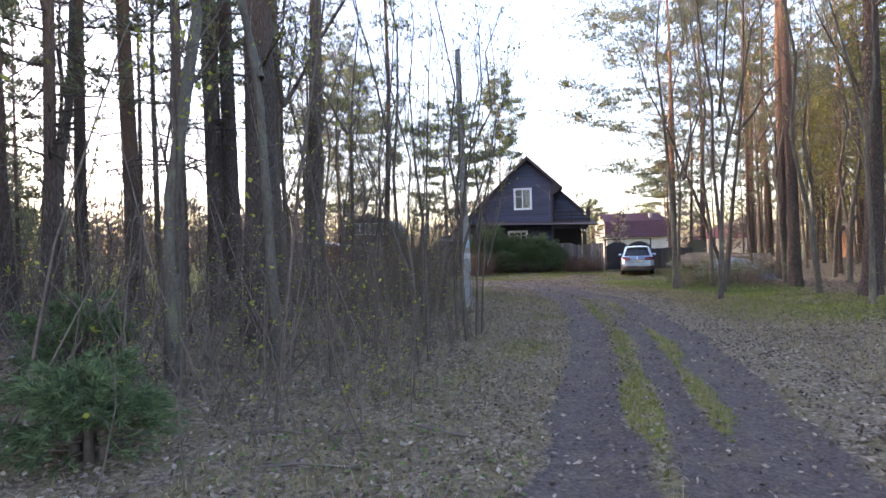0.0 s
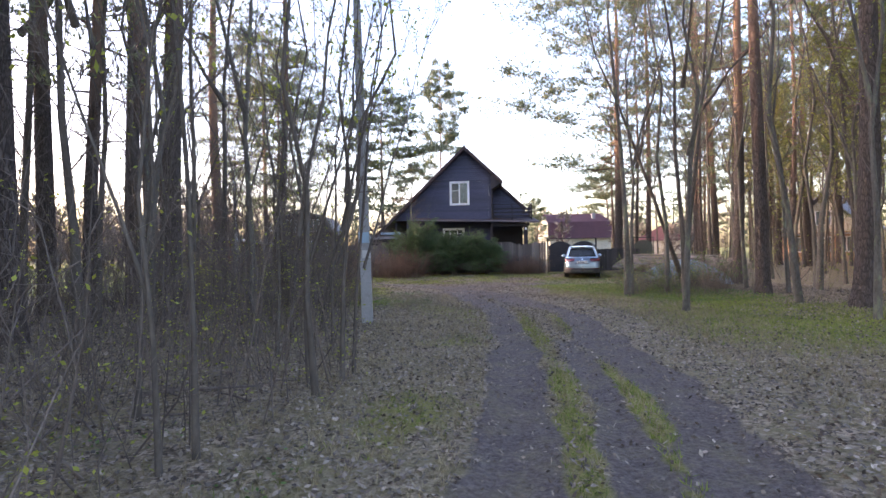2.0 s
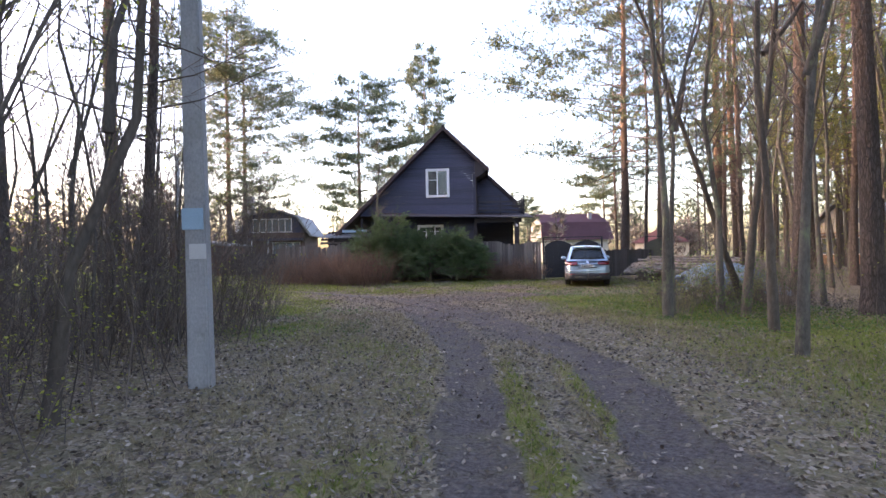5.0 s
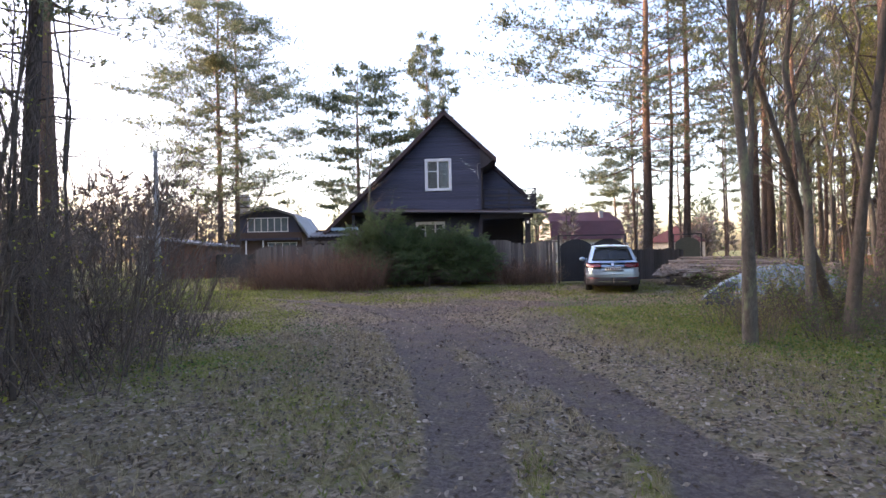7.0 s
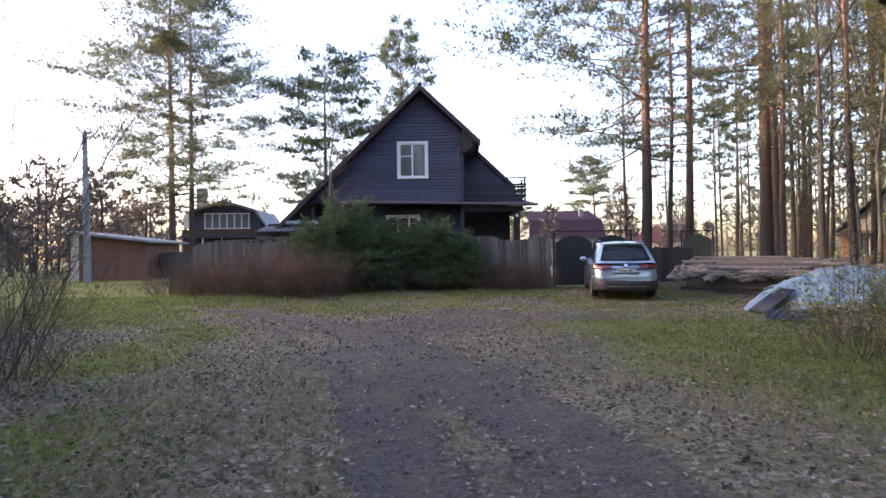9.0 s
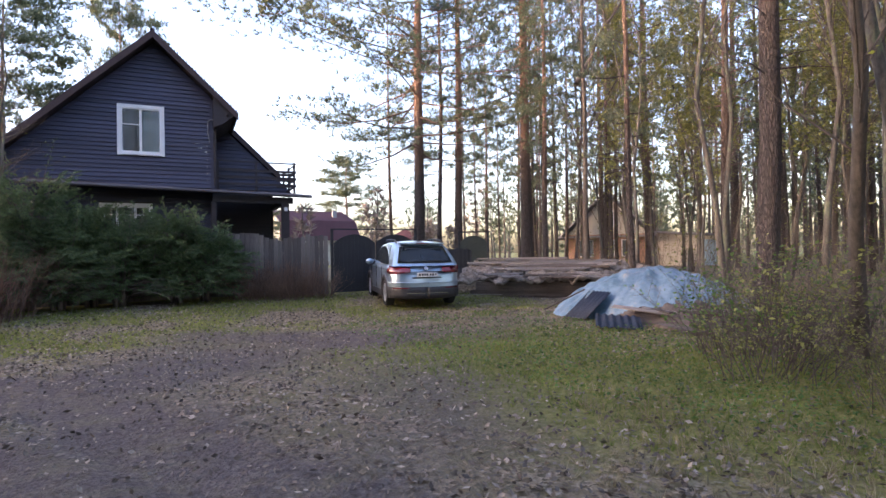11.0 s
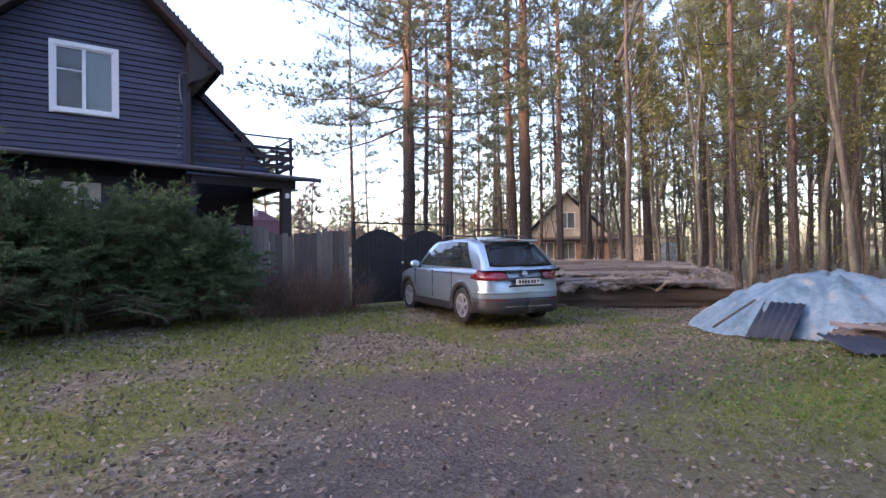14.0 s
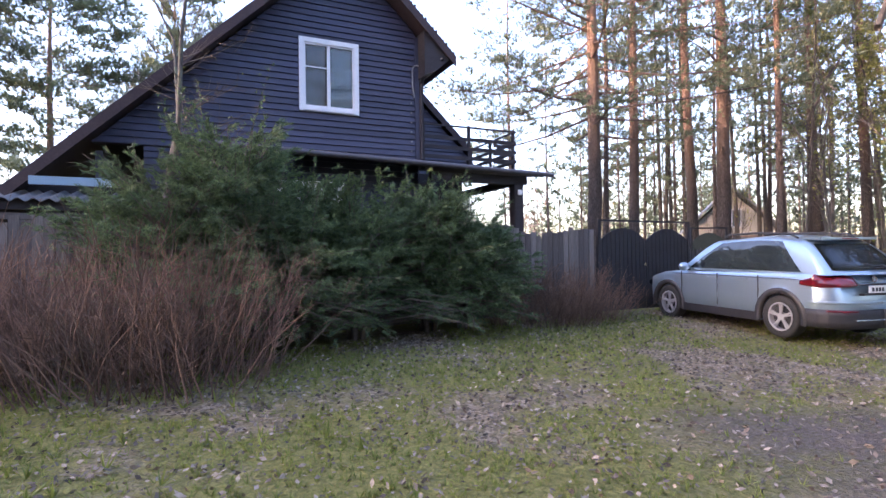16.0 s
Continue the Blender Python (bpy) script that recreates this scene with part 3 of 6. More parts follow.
for u, d in ((2.1, 0.05), (3.3, 0.05), (4.55, 0.05), (4.55, 1.2), (4.55, 2.4)):
    part("post", boxed(u - 0.035, u + 0.035, d - 0.035, d + 0.035, rail_z0 - 0.15, 4.5, 0.006), TRIM_AND_SHADE, rail)
for k, z in enumerate((3.72, 3.95, 4.18, 4.46)):
    th = 0.03 if k == 3 else 0.06
    part("slat", boxed(2.1, 4.62, 0.0, 0.03, z - th, z + th * 0.4), TRIM_AND_SHADE, rail)
    part("slat", boxed(4.57, 4.60, 0.05, 2.5, z - th, z + th * 0.4), TRIM_AND_SHADE, rail)
for k in range(3):
    part("slat", boxed(3.95, 4.5, -0.02, 0.0, 3.62 + 0.2 * k, 3.70 + 0.2 * k, 0, pose(0, 0, 0, 0, 0, 0)), TRIM_AND_SHADE, rail)


def corrugated(name, material, parent, w, l, amp, waves, m, thick=0.008, label=""):
    """A wavy sheet, w across the waves and l along them."""
    n = waves * 8
    v, f = [], []
    for side in (0, -thick):
        for i in range(n + 1):
            z = amp * math.sin(2 * math.pi * i / 8) + side
            for y in (0, l):
                v.append(m @ Vector((w * i / n - w / 2, y, z)))
    o = 2 * (n + 1)
    for i in range(n):
        a = 2 * i
        f += [(a, a + 2, a + 3, a + 1), (o + a + 1, o + a + 3, o + a + 2, o + a), (a, o + a, o + a + 2, a + 2), (a + 3, o + a + 3, o + a + 1, a + 1)]
    return part_of(name, mesh_from(name, [tuple(p) for p in v], f), material, parent, label, smooth=True)


# lean-to roof of corrugated sheets at the foot of the long slope
corrugated("lean_to_roof", GREY_SLATE, house, 2.6, 1.7, 0.03, 13, pose(-5.0, -1.15, 2.33, 12, 0, 0), label="grey corrugated lean-to roof")
part("lean_to_beam", boxed(-6.3, -3.7, -1.05, -0.95, 2.18, 2.3), TRIM_AND_SHADE, house)
part("lean_to_beam", boxed(-6.3, -3.7, -1.12, -1.08, 2.02, 2.12), FENCE, house)
part("lean_to_board", boxed(-5.2, -3.9, -0.75, -0.70, 2.62, 2.76), BLUE_SIGN, house, "pale blue board")
part("lean_to_wall", boxed(-6.2, -3.6, 0.1, 0.2, -0.1, 2.7), TRIM_AND_SHADE, house)

# ---- fence, gate and sheet panel ----
random.seed(5)


def picket_fence(name, p0, p1, height, label, material, arch=0.0, board=0.125):
    p0, p1 = Vector((*p0, 0)), Vector((*p1, 0))
    d = p1 - p0
    ang = math.degrees(math.atan2(d.y, d.x))
    fence = thing(name, pose(p0.x, p0.y, 0, 0, 0, ang), label, "fence")
    n = int(d.length / (board + 0.012))
    meshes = {}
    for k in range(n):
        s = (k + 0.5) / n * d.length
        w = p0 + d * ((k + 0.5) / n)
        g = gz_at(w.x, w.y)
        h = height + (0.19 * math.sin(math.pi * ((s / 2.4) % 1.0)) - 0.06) * (1 if arch else 0) + random.uniform(-0.05, 0.04)
        key = k % 4
        if key not in meshes:
            bm = boxed(-board / 2, board / 2, -0.011, 0.011, 0, 1)
            me = bpy.data.meshes.new("board")
            bm.to_mesh(me)
            bm.free()
            me.materials.append(material)
            meshes[key] = me
        ob = new("board", meshes[key])
        ob.parent = fence
        ob.matrix_basis = pose(s, random.uniform(-0.006, 0.006), g + 0.03, 0, random.uniform(-0.35, 0.35), random.uniform(-2, 2)) @ Matrix.Diagonal((random.uniform(0.98, 1.09), 1, h, 1))
    for z in (0.45, height - 0.4):
        part("rail", boxed(0, d.length, 0.02, 0.06, z, z + 0.07), material, fence)
    for k in range(int(d.length / 2.4) + 1):
        part("post", boxed(k * 2.4 - 0.05, k * 2.4 + 0.05, 0.03, 0.12, -0.2, height + 0.02), material, fence)
    return fence


picket_fence("board_fence", (-2.6, 38.45), (10.65, 36.22), 1.72, "weathered grey board fence in front of the house", FENCE, arch=1.0)

gate = thing("double_gate", pose(10.78, 36.2, 0, 0, 0, -7), "black steel double gate with arched tops", "gate")
for k, u in enumerate((0.06, 1.47)):
    w = 1.38
    outline = [(u, 0.1), (u + w, 0.1)] + [(u + w * (1 - s), 1.66 + 0.28 * math.sin(math.pi * s) ** 0.8) for s in np.linspace(0, 1, 15)]
    leaf = part("gate_leaf", prism(outline, -0.012, 0.012), GATE, gate)
    bm = bmesh.new()
    for i in range(11):
        x = u + 0.06 + i * (w - 0.12) / 10
        box(bm, x - 0.012, x + 0.012, -0.026, -0.012, 0.2, 1.66 + 0.25 * math.sin(math.pi * (x - u) / w) ** 0.8)
    part("rib", bm, GATE, leaf)
for u in (0.0, 2.9):
    part("post", boxed(u - 0.04, u + 0.04, -0.04, 0.04, 0, 2.12, 0.005), GATE, gate)
part("top_bar", boxed(0.0, 2.94, -0.02, 0.02, 2.08, 2.12), GATE, gate)
part("lock", boxed(1.36, 1.43, -0.045, -0.026, 1.08, 1.14), CHROME, gate)

picket_fence("side_fence", (13.75, 35.85), (16.9, 36.9), 1.35, "low dark board fence beside the gate", FENCE_DARK)
panel = thing("garden_gate", pose(17.4, 37.4, 0, 0, 0, -25), "dark green sheet metal wicket gate in a frame", "gate")
outline = [(-0.55, 0.15), (0.55, 0.15)] + [(0.55 - 1.1 * s, 1.7 + 0.28 * math.sin(math.pi * s) ** 0.7) for s in np.linspace(0, 1, 13)]
part("sheet", prism(outline, -0.012, 0.012), surface("dark_green_sheet", (0.03, 0.036, 0.025), (0.06, 0.065, 0.045), 0.6, 2.0, 30.0, bump=0.15), panel)
for u in (-0.6, 0.6):
    part("post", boxed(u - 0.03, u + 0.03, -0.03, 0.03, 0, 2.15), GATE, panel)
part("top_bar", boxed(-0.6, 0.6, -0.02, 0.02, 2.1, 2.15), GATE, panel)


# ---- silver car ----
def car_body_half(y):
    """Half width of the body along its length."""
    return float(np.interp(y, [-2.25, -2.18, -2.0, -1.6, 0.6, 1.6, 1.95, 2.15, 2.25], [0.66, 0.80, 0.88, 0.915, 0.92, 0.90, 0.84, 0.70, 0.50]))


def car_low(y):
    z = 0.24
    for axle in (-1.34, 1.34):
        r = 0.405
        d = abs(y - axle)
        if d < r:
            z = max(z, 0.33 + math.sqrt(r * r - d * d))
    return z


def car_top(y):
    return float(np.interp(y, [-2.25, -2.0, -1.0, 0.9, 1.5, 2.0, 2.2, 2.25], [1.02, 1.06, 1.06, 1.02, 0.97, 0.87, 0.74, 0.66]))


def car(m):
    c = thing("car", m, "silver-blue compact SUV parked on the grass by the gate", "car")
    ys = sorted(set([round(v, 3) for v in np.concatenate([np.linspace(-2.25, 2.25, 46), -1.34 + 0.405 * np.cos(np.linspace(0, math.pi, 17)), 1.34 + 0.405 * np.cos(np.linspace(0, math.pi, 17))])]))
    bm = bmesh.new()
    rings = []
    for y in ys:
        w, lo, hi = car_body_half(y), car_low(y), car_top(y)
        mids = lambda z: max(z, lo + 0.03)
        prof = [(0.72 * w, lo), (0.955 * w, lo + 0.004), (0.99 * w, mids(0.50)), (1.0 * w, mids(0.62)), (0.985 * w, mids(0.74)), (0.992 * w, max(0.88, lo + 0.05) if hi > 0.92 else hi - 0.06), (0.955 * w, hi - 0.035), (0.90 * w, hi - 0.005), (0.45 * w, hi + 0.02), (0, hi + 0.03)]
        row = []
        for x, z in prof + [(-x, z) for x, z in prof[-2::-1]]:
            yy = y
            if y < -1.9:
                k = (-1.9 - y) / 0.35
                yy += k * (0.22 * max(0, (z - 0.80) / 0.28) ** 1.3 + 0.10 * max(0, (0.36 - z) / 0.12)) - k * 0.02 * (0.42 < z < 0.72)
                yy += k * 0.14 * (abs(x) / 0.8) ** 4
            row.append(bm.verts.new((x, yy, z)))
        rings.append(row)
    for a, b in zip(rings, rings[1:]):
        for k in range(len(a) - 1):
            bm.faces.new((a[k], a[k + 1], b[k + 1], b[k]))
    bm.faces.new(rings[0][::-1])
    bm.faces.new(rings[-1])
    bmesh.ops.recalc_face_normals(bm, faces=bm.faces[:])
    body = part("body", bm, PAINT, c, smooth=True)
    part("underbody", boxed(-0.72, 0.72, -2.0, 2.0, 0.26, 0.62), BLACK_PLASTIC, c)

    # cabin: belt outline to roof outline
    def side(s, v, x_in=0.0):
        yb, yt = -2.09 + 3.14 * s, -1.54 + 1.76 * s
        curve = 1.0 - (1.0 - v) ** 1.25
        y = yb + (yt - yb) * v
        top = 1.575 + 0.055 * math.sin(math.pi * min(1, s * 1.0 + 0.12)) - 0.05 * (1 - s) ** 3
        z = 1.03 + (top - 1.03) * curve
        x = 0.87 + (0.645 - 0.87) * v ** 1.15 - 0.05 * (1 - s) ** 6 - 0.09 * max(0, s - 0.85) / 0.15 * (1 - v)
        return Vector((x - x_in, y, z))

    bm = bmesh.new()
    ns, nv = 24, 8
    grid = {}
    for sg in (1, -1):
        for i in range(ns + 1):
            for j in range(nv + 1):
                p = side(i / ns, j / nv)
                grid[sg, i, j] = bm.verts.new((p.x * sg, p.y, p.z))
        for i in range(ns):
            for j in range(nv):
                bm.faces.new([grid[sg, i, j], grid[sg, i + 1, j], grid[sg, i + 1, j + 1], grid[sg, i, j + 1]])
    def bridge(get_r, get_l, n, bulge):
        cols = []
        for k in range(n + 1):
            a, b = get_r(k), get_l(k)
            mid = []
            for q in range(1, 8):
                t = q / 8
                p = a.co.lerp(b.co, t)
                mid.append(bm.verts.new(p + bulge(p) * math.sin(math.pi * t)))
            cols.append([a, *mid, b])
        for a, b in zip(cols, cols[1:]):
            for k in range(8):
                bm.faces.new((a[k], a[k + 1], b[k + 1], b[k]))
    bridge(lambda k: grid[1, k, nv], lambda k: grid[-1, k, nv], ns, lambda p: Vector((0, 0, 0.045)))
    bridge(lambda k: grid[1, 0, k], lambda k: grid[-1, 0, k], nv, lambda p: Vector((0, -0.10, 0)))
    bridge(lambda k: grid[1, ns, k], lambda k: grid[-1, ns, k], nv, lambda p: Vector((0, 0.16, 0)))
    bmesh.ops.remove_doubles(bm, verts=bm.verts[:], dist=0.0005)
    bmesh.ops.recalc_face_normals(bm, faces=bm.faces[:])
    part("cabin", bm, PAINT, c, smooth=True)

    def pane_side(sg, s0b, s1b, s0t, s1t, v0, v1, name, material, out):
        bm = bmesh.new()
        g = []
        for j in range(7):
            v = v0 + (v1 - v0) * j / 6
            a, b = s0b + (s0t - s0b) * j / 6, s1b + (s1t - s1b) * j / 6
            row = []
            for i in range(9):
                p = side(a + (b - a) * i / 8, v)
                row.append(bm.verts.new(((p.x + out) * sg, p.y, p.z + out * 0.3)))
            g.append(row)
        for a, b in zip(g, g[1:]):
            for k in range(8):
                bm.faces.new((a[k], a[k + 1], b[k + 1], b[k]))
        bmesh.ops.recalc_face_normals(bm, faces=bm.faces[:])
        bmesh.ops.solidify(bm, geom=bm.faces[:], thickness=0.003)
        return part(name, bm, material, c)

    for sg in (1, -1):
        pane_side(sg, 0.125, 0.93, 0.215, 0.87, 0.05, 0.86, "window_surround", CAR_GLASS, 0.006)
        for a in ((0.15, 0.285, 0.232, 0.30), (0.297, 0.585, 0.312, 0.585), (0.60, 0.905, 0.60, 0.86)):
            pane_side(sg, *a, 0.10, 0.81, "side_window", CAR_GLASS, 0.013)

    def cross(y_of, z0, z1, half, bulge, name, material, sign, out):
        bm = bmesh.new()
        g = []
        for j in range(7):
            t = j / 6
            z = z0 + (z1 - z0) * t
            row = []
            for i in range(13):
                q = -1 + 2 * i / 12
                x = half(t) * q
                row.append(bm.verts.new((x, y_of(t) + sign * (bulge * (1 - (q * half(t) / (half(t) + 0.1)) ** 2) + out), z)))
            g.append(row)
        for a, b in zip(g, g[1:]):
            for k in range(12):
                bm.faces.new((a[k], a[k + 1], b[k + 1], b[k]))
        bmesh.ops.solidify(bm, geom=bm.faces[:], thickness=0.004)
        bmesh.ops.recalc_face_normals(bm, faces=bm.faces[:])
        return part(name, bm, material, c, smooth=True)

    rear_y = lambda t: side(0, 0.12 + 0.74 * t).y
    front_y = lambda t: side(1, 0.08 + 0.82 * t).y
    cross(rear_y, side(0, 0.12).z, side(0, 0.86).z, lambda t: 0.70 - 0.13 * t, 0.11, "rear_window", CAR_GLASS, -1, 0.012)
    cross(front_y, side(1, 0.08).z, side(1, 0.9).z, lambda t: 0.70 - 0.10 * t, 0.16, "windscreen", CAR_GLASS, 1, 0.01)
    # spoiler over the rear window, roof rails
    bm = boxed(-0.57, 0.57, -1.80, -1.44, 1.562, 1.60, 0.014)
    part("roof_spoiler", bm, PAINT, c)
    part("brake_light", boxed(-0.16, 0.16, -1.807, -1.799, 1.572, 1.588), RED_LAMP, c)
    for sg in (1, -1):
        w = Wood()
        w.tube([Vector((sg * 0.60, y, z)) for y, z in ((-1.42, 1.60), (-1.28, 1.665), (-0.6, 1.70), (0.0, 1.685), (0.12, 1.63))], [0.016, 0.02, 0.02, 0.02, 0.016], 8)
        part_of("roof_rail", w.mesh("roof_rail"), BLACK_PLASTIC, c, smooth=True)
        # mirrors and door handles
        mir = bmesh.new()
        bmesh.ops.create_icosphere(mir, subdivisions=2, radius=1.0)
        for v in mir.verts:
            v.co = Vector((sg * 0.99 + v.co.x * 0.12, 0.76 + v.co.y * 0.08, 1.09 + v.co.z * 0.085))
        part("mirror", mir, PAINT, c, smooth=True)
        part("mirror_foot", boxed(*sorted((sg * 0.84, sg * 0.93)), 0.76, 0.82, 1.01, 1.05), BLACK_PLASTIC, c)
        for y in (-0.62, 0.30):
            part("door_handle", boxed(*sorted((sg * 0.905, sg * 0.94)), y - 0.10, y + 0.10, 0.905, 0.93, 0.008), PAINT, c)
        # shut lines, and a thin dark strip painted as the crease's shade
        for y in (-0.93, -0.02, 0.93):
            part("door_gap", boxed(*sorted((sg * 0.905, sg * 0.9225)), y - 0.004, y + 0.004, 0.42, 0.99), INK, c)
        part("crease_shade_line", boxed(*sorted((sg * 0.905, sg * 0.919)), -1.75, 1.2, 0.945, 0.952), INK, c)
        # black sill and arch cladding
        part("sill", boxed(*sorted((sg * 0.80, sg * 0.915)), -0.93, 0.93, 0.225, 0.37, 0.01), BLACK_PLASTIC, c)
        for axle in (-1.34, 1.34):
            bm = bmesh.new()
            inner, outer = [], []
            for k in range(17):
                a = math.pi * k / 16 * 1.12 - 0.06 * math.pi
                for lst, r in ((inner, 0.385), (outer, 0.475)):
                    lst.append([bm.verts.new((sg * x, axle + r * math.cos(a), 0.33 + r * math.sin(a))) for x in (0.85, 0.928)])
            for a, b, p, q in zip(inner, inner[1:], outer, outer[1:]):
                bm.faces.new((a[0], b[0], b[1], a[1]))
                bm.faces.new((a[1], b[1], q[1], p[1]))
                bm.faces.new((p[1], q[1], q[0], p[0]))
            bmesh.ops.recalc_face_normals(bm, faces=bm.faces[:])
            part("wheel_arch", bm, BLACK_PLASTIC, c, smooth=True)
    # rear: lamps and bumper follow the body's outline round its corners
    def corner_strip(name, material, y_from, x_to, z0_of, z1_of, out, sg, scale=0.99, label="", n=22):
        y0s = list(np.linspace(y_from, -2.25, n))
        path = [(car_body_half(y) * scale + out, y, max(0.0, (-1.9 - y) / 0.35)) for y in y0s]
        last = path[-1][0]
        path += [(x, -2.25 - out, 1.0) for x in np.linspace(last, x_to, 8)[1:]]
        bm = bmesh.new()
        rows = []
        for i, (x, y, k) in enumerate(path):
            t = i / (len(path) - 1)
            row = []
            for q in range(4):
                z = z0_of(t) + (z1_of(t) - z0_of(t)) * q / 3
                yy = y - (out if y <= -1.95 else 0)
                yy += k * (0.22 * max(0, (z - 0.80) / 0.28) ** 1.3 + 0.14 * (min(x, 0.9) / 0.8) ** 4)
                row.append(bm.verts.new((sg * x, yy, z)))
            rows.append(row)
        for p, q in zip(rows, rows[1:]):
            for j in range(3):
                bm.faces.new((p[j], p[j + 1], q[j + 1], q[j]))
        bmesh.ops.recalc_face_normals(bm, faces=bm.faces[:])
        bmesh.ops.solidify(bm, geom=bm.faces[:], thickness=0.008)
        return part(name, bm, material, c, label, smooth=True)

    for sg in (1, -1):
        corner_strip("tail_light", RED_LAMP, -1.70, 0.40, lambda t: 0.875 - 0.03 * math.sin(math.pi * t), lambda t: 0.935 + 0.105 * min(1, t * 2.2) - 0.035 * max(0, t - 0.8) / 0.2, 0.016, sg, 0.985, "red wrap-around tail light")
        corner_strip("lower_bumper", BLACK_PLASTIC, -1.76, 0.0, lambda t: 0.25, lambda t: 0.52, 0.02, sg, 0.975, "black plastic lower bumper")
        corner_strip("bumper_crease", PAINT, -1.80, 0.0, lambda t: 0.60, lambda t: 0.645, 0.022, sg, 0.998)
        corner_strip("reflector", RED_LAMP, -2.16, 0.46, lambda t: 0.485, lambda t: 0.508, 0.026, sg, 0.99)
    part("plate_recess", boxed(-0.36, 0.36, -2.272, -2.2, 0.73, 0.755), BLACK_PLASTIC, c)
    part("tailgate_strip", boxed(-0.42, 0.42, -2.262, -2.15, 0.878, 0.892), INK, c)
    plate = part("number_plate", boxed(-0.26, 0.26, -2.283, -2.262, 0.765, 0.87, 0.003), PLATE, c, "white number plate with dark characters")
    bm = bmesh.new()
    for k, x in enumerate((-0.21, -0.14, -0.08, -0.02, 0.06, 0.12)):
        box(bm, x, x + 0.04, -2.286, -2.283, 0.79, 0.845)
    box(bm, 0.19, 0.23, -2.286, -2.283, 0.81, 0.845)
    part("characters", bm, INK, plate)
    badge = bmesh.new()
    bmesh.ops.create_cone(badge, cap_ends=True, segments=20, radius1=0.055, radius2=0.05, depth=0.02, matrix=Matrix.Translation((0, -2.16, 0.965)) @ pose(0, 0, 0, 70))
    part("badge", badge, CHROME, c)
    part("bumper_trim", boxed(-0.52, 0.52, -2.292, -2.262, 0.36, 0.378, 0.004), CHROME, c)
    part("rear_skirt", boxed(-0.62, 0.62, -2.2, -1.95, 0.22, 0.30, 0.02), BLACK_PLASTIC, c)
    wip = Wood()
    wip.tube([Vector((0.0, -2.165, 1.12)), Vector((0.2, -2.165, 1.14)), Vector((0.42, -2.12, 1.16))], [0.012, 0.01, 0.006], 5)
    part_of("wiper", wip.mesh("wiper"), BLACK_PLASTIC, c)
    part("aerial", boxed(-0.02, 0.02, -1.4, -1.28, 1.64, 1.70, 0.008), BLACK_PLASTIC, c)
    # front
    part("grille", boxed(-0.5, 0.5, 2.2, 2.262, 0.42, 0.62, 0.02), BLACK_PLASTIC, c)
    for sg in (1, -1):
        part("headlight", boxed(*sorted((sg * 0.5, sg * 0.78)), 2.02, 2.15, 0.66, 0.76, 0.02), CAR_GLASS, c)
    # seats, hidden behind the opaque glass
    for x in (-0.36, 0.36):
        for y in (-0.75, 0.25):
            part("seat", boxed(x - 0.24, x + 0.24, y - 0.1, y + 0.06, 0.7, 1.32, 0.05), BLACK_PLASTIC, c)
    # wheels
    tyre_p = [(0.225, -0.09), (0.30, -0.115), (0.335, -0.095), (0.34, -0.06), (0.34, 0.06), (0.335, 0.095), (0.30, 0.115), (0.225, 0.09)]
    bm = bmesh.new()
    rings = []
    for k in range(32):
        a = 2 * math.pi * k / 32
        rings.append([bm.verts.new((x, r * math.cos(a), r * math.sin(a))) for r, x in tyre_p])
    for k in range(32):
        p, q = rings[k], rings[(k + 1) % 32]
        for i in range(len(p) - 1):
            bm.faces.new((p[i], p[i + 1], q[i + 1], q[i]))
    bmesh.ops.recalc_face_normals(bm, faces=bm.faces[:])
    tyre_me = bpy.data.meshes.new("tyre")
    bm.to_mesh(tyre_me)
    bm.free()
    tyre_me.materials.append(RUBBER)
    bm = bmesh.new()
    for r0, r1, x0, x1 in ((0.205, 0.23, -0.02, 0.10), (0.0, 0.06, 0.02, 0.085)):
        ring = []
        for k in range(24):
            a = 2 * math.pi * k / 24
            ring.append([bm.verts.new((x, r * math.cos(a), r * math.sin(a))) for r, x in ((r0, x0), (r0, x1), (r1, x1), (r1, x0))])
        for k in range(24):
            p, q = ring[k], ring[(k + 1) % 24]
            for i in range(3):
                bm.faces.new((p[i], p[i + 1], q[i + 1], q[i]))
    for k in range(5):
        for off in (-0.10, 0.10):
            a = 2 * math.pi * k / 5
            rot = Matrix.Rotation(a + off * 0.6, 4, "X")
            box(bm, 0.06, 0.088, -0.012, 0.012, 0.04, 0.212, rot @ Matrix.Rotation(off * 0.5, 4, "X"))
    bmesh.ops.remove_doubles(bm, verts=bm.verts[:], dist=0.0005)
    bmesh.ops.recalc_face_normals(bm, faces=bm.faces[:])
    rim_me = bpy.data.meshes.new("rim")
    bm.to_mesh(rim_me)
    bm.free()
    rim_me.materials.append(ALLOY)
    # disc filling the rim, inked near-black as the shade between the spokes
    bm = bmesh.new()
    bmesh.ops.create_cone(bm, cap_ends=True, segments=24, radius1=0.222, radius2=0.222, depth=0.06, matrix=pose(-0.02, 0, 0, 0, 90, 0))
    disc_me = bpy.data.meshes.new("wheel_shade_disc")
    bm.to_mesh(disc_me)
    bm.free()
    disc_me.materials.append(INK)
    for sg in (1, -1):
        for axle in (-1.34, 1.34):
            wheel = new("wheel")
            wheel.parent = c
            wheel.matrix_basis = pose(sg * 0.80, axle, 0.34, 0, 0, 0 if sg > 0 else 180)
            for nm, me in (("tyre", tyre_me), ("rim", rim_me), ("spoke_gap_shade", disc_me)):
                o = new(nm, me)
                o.parent = wheel
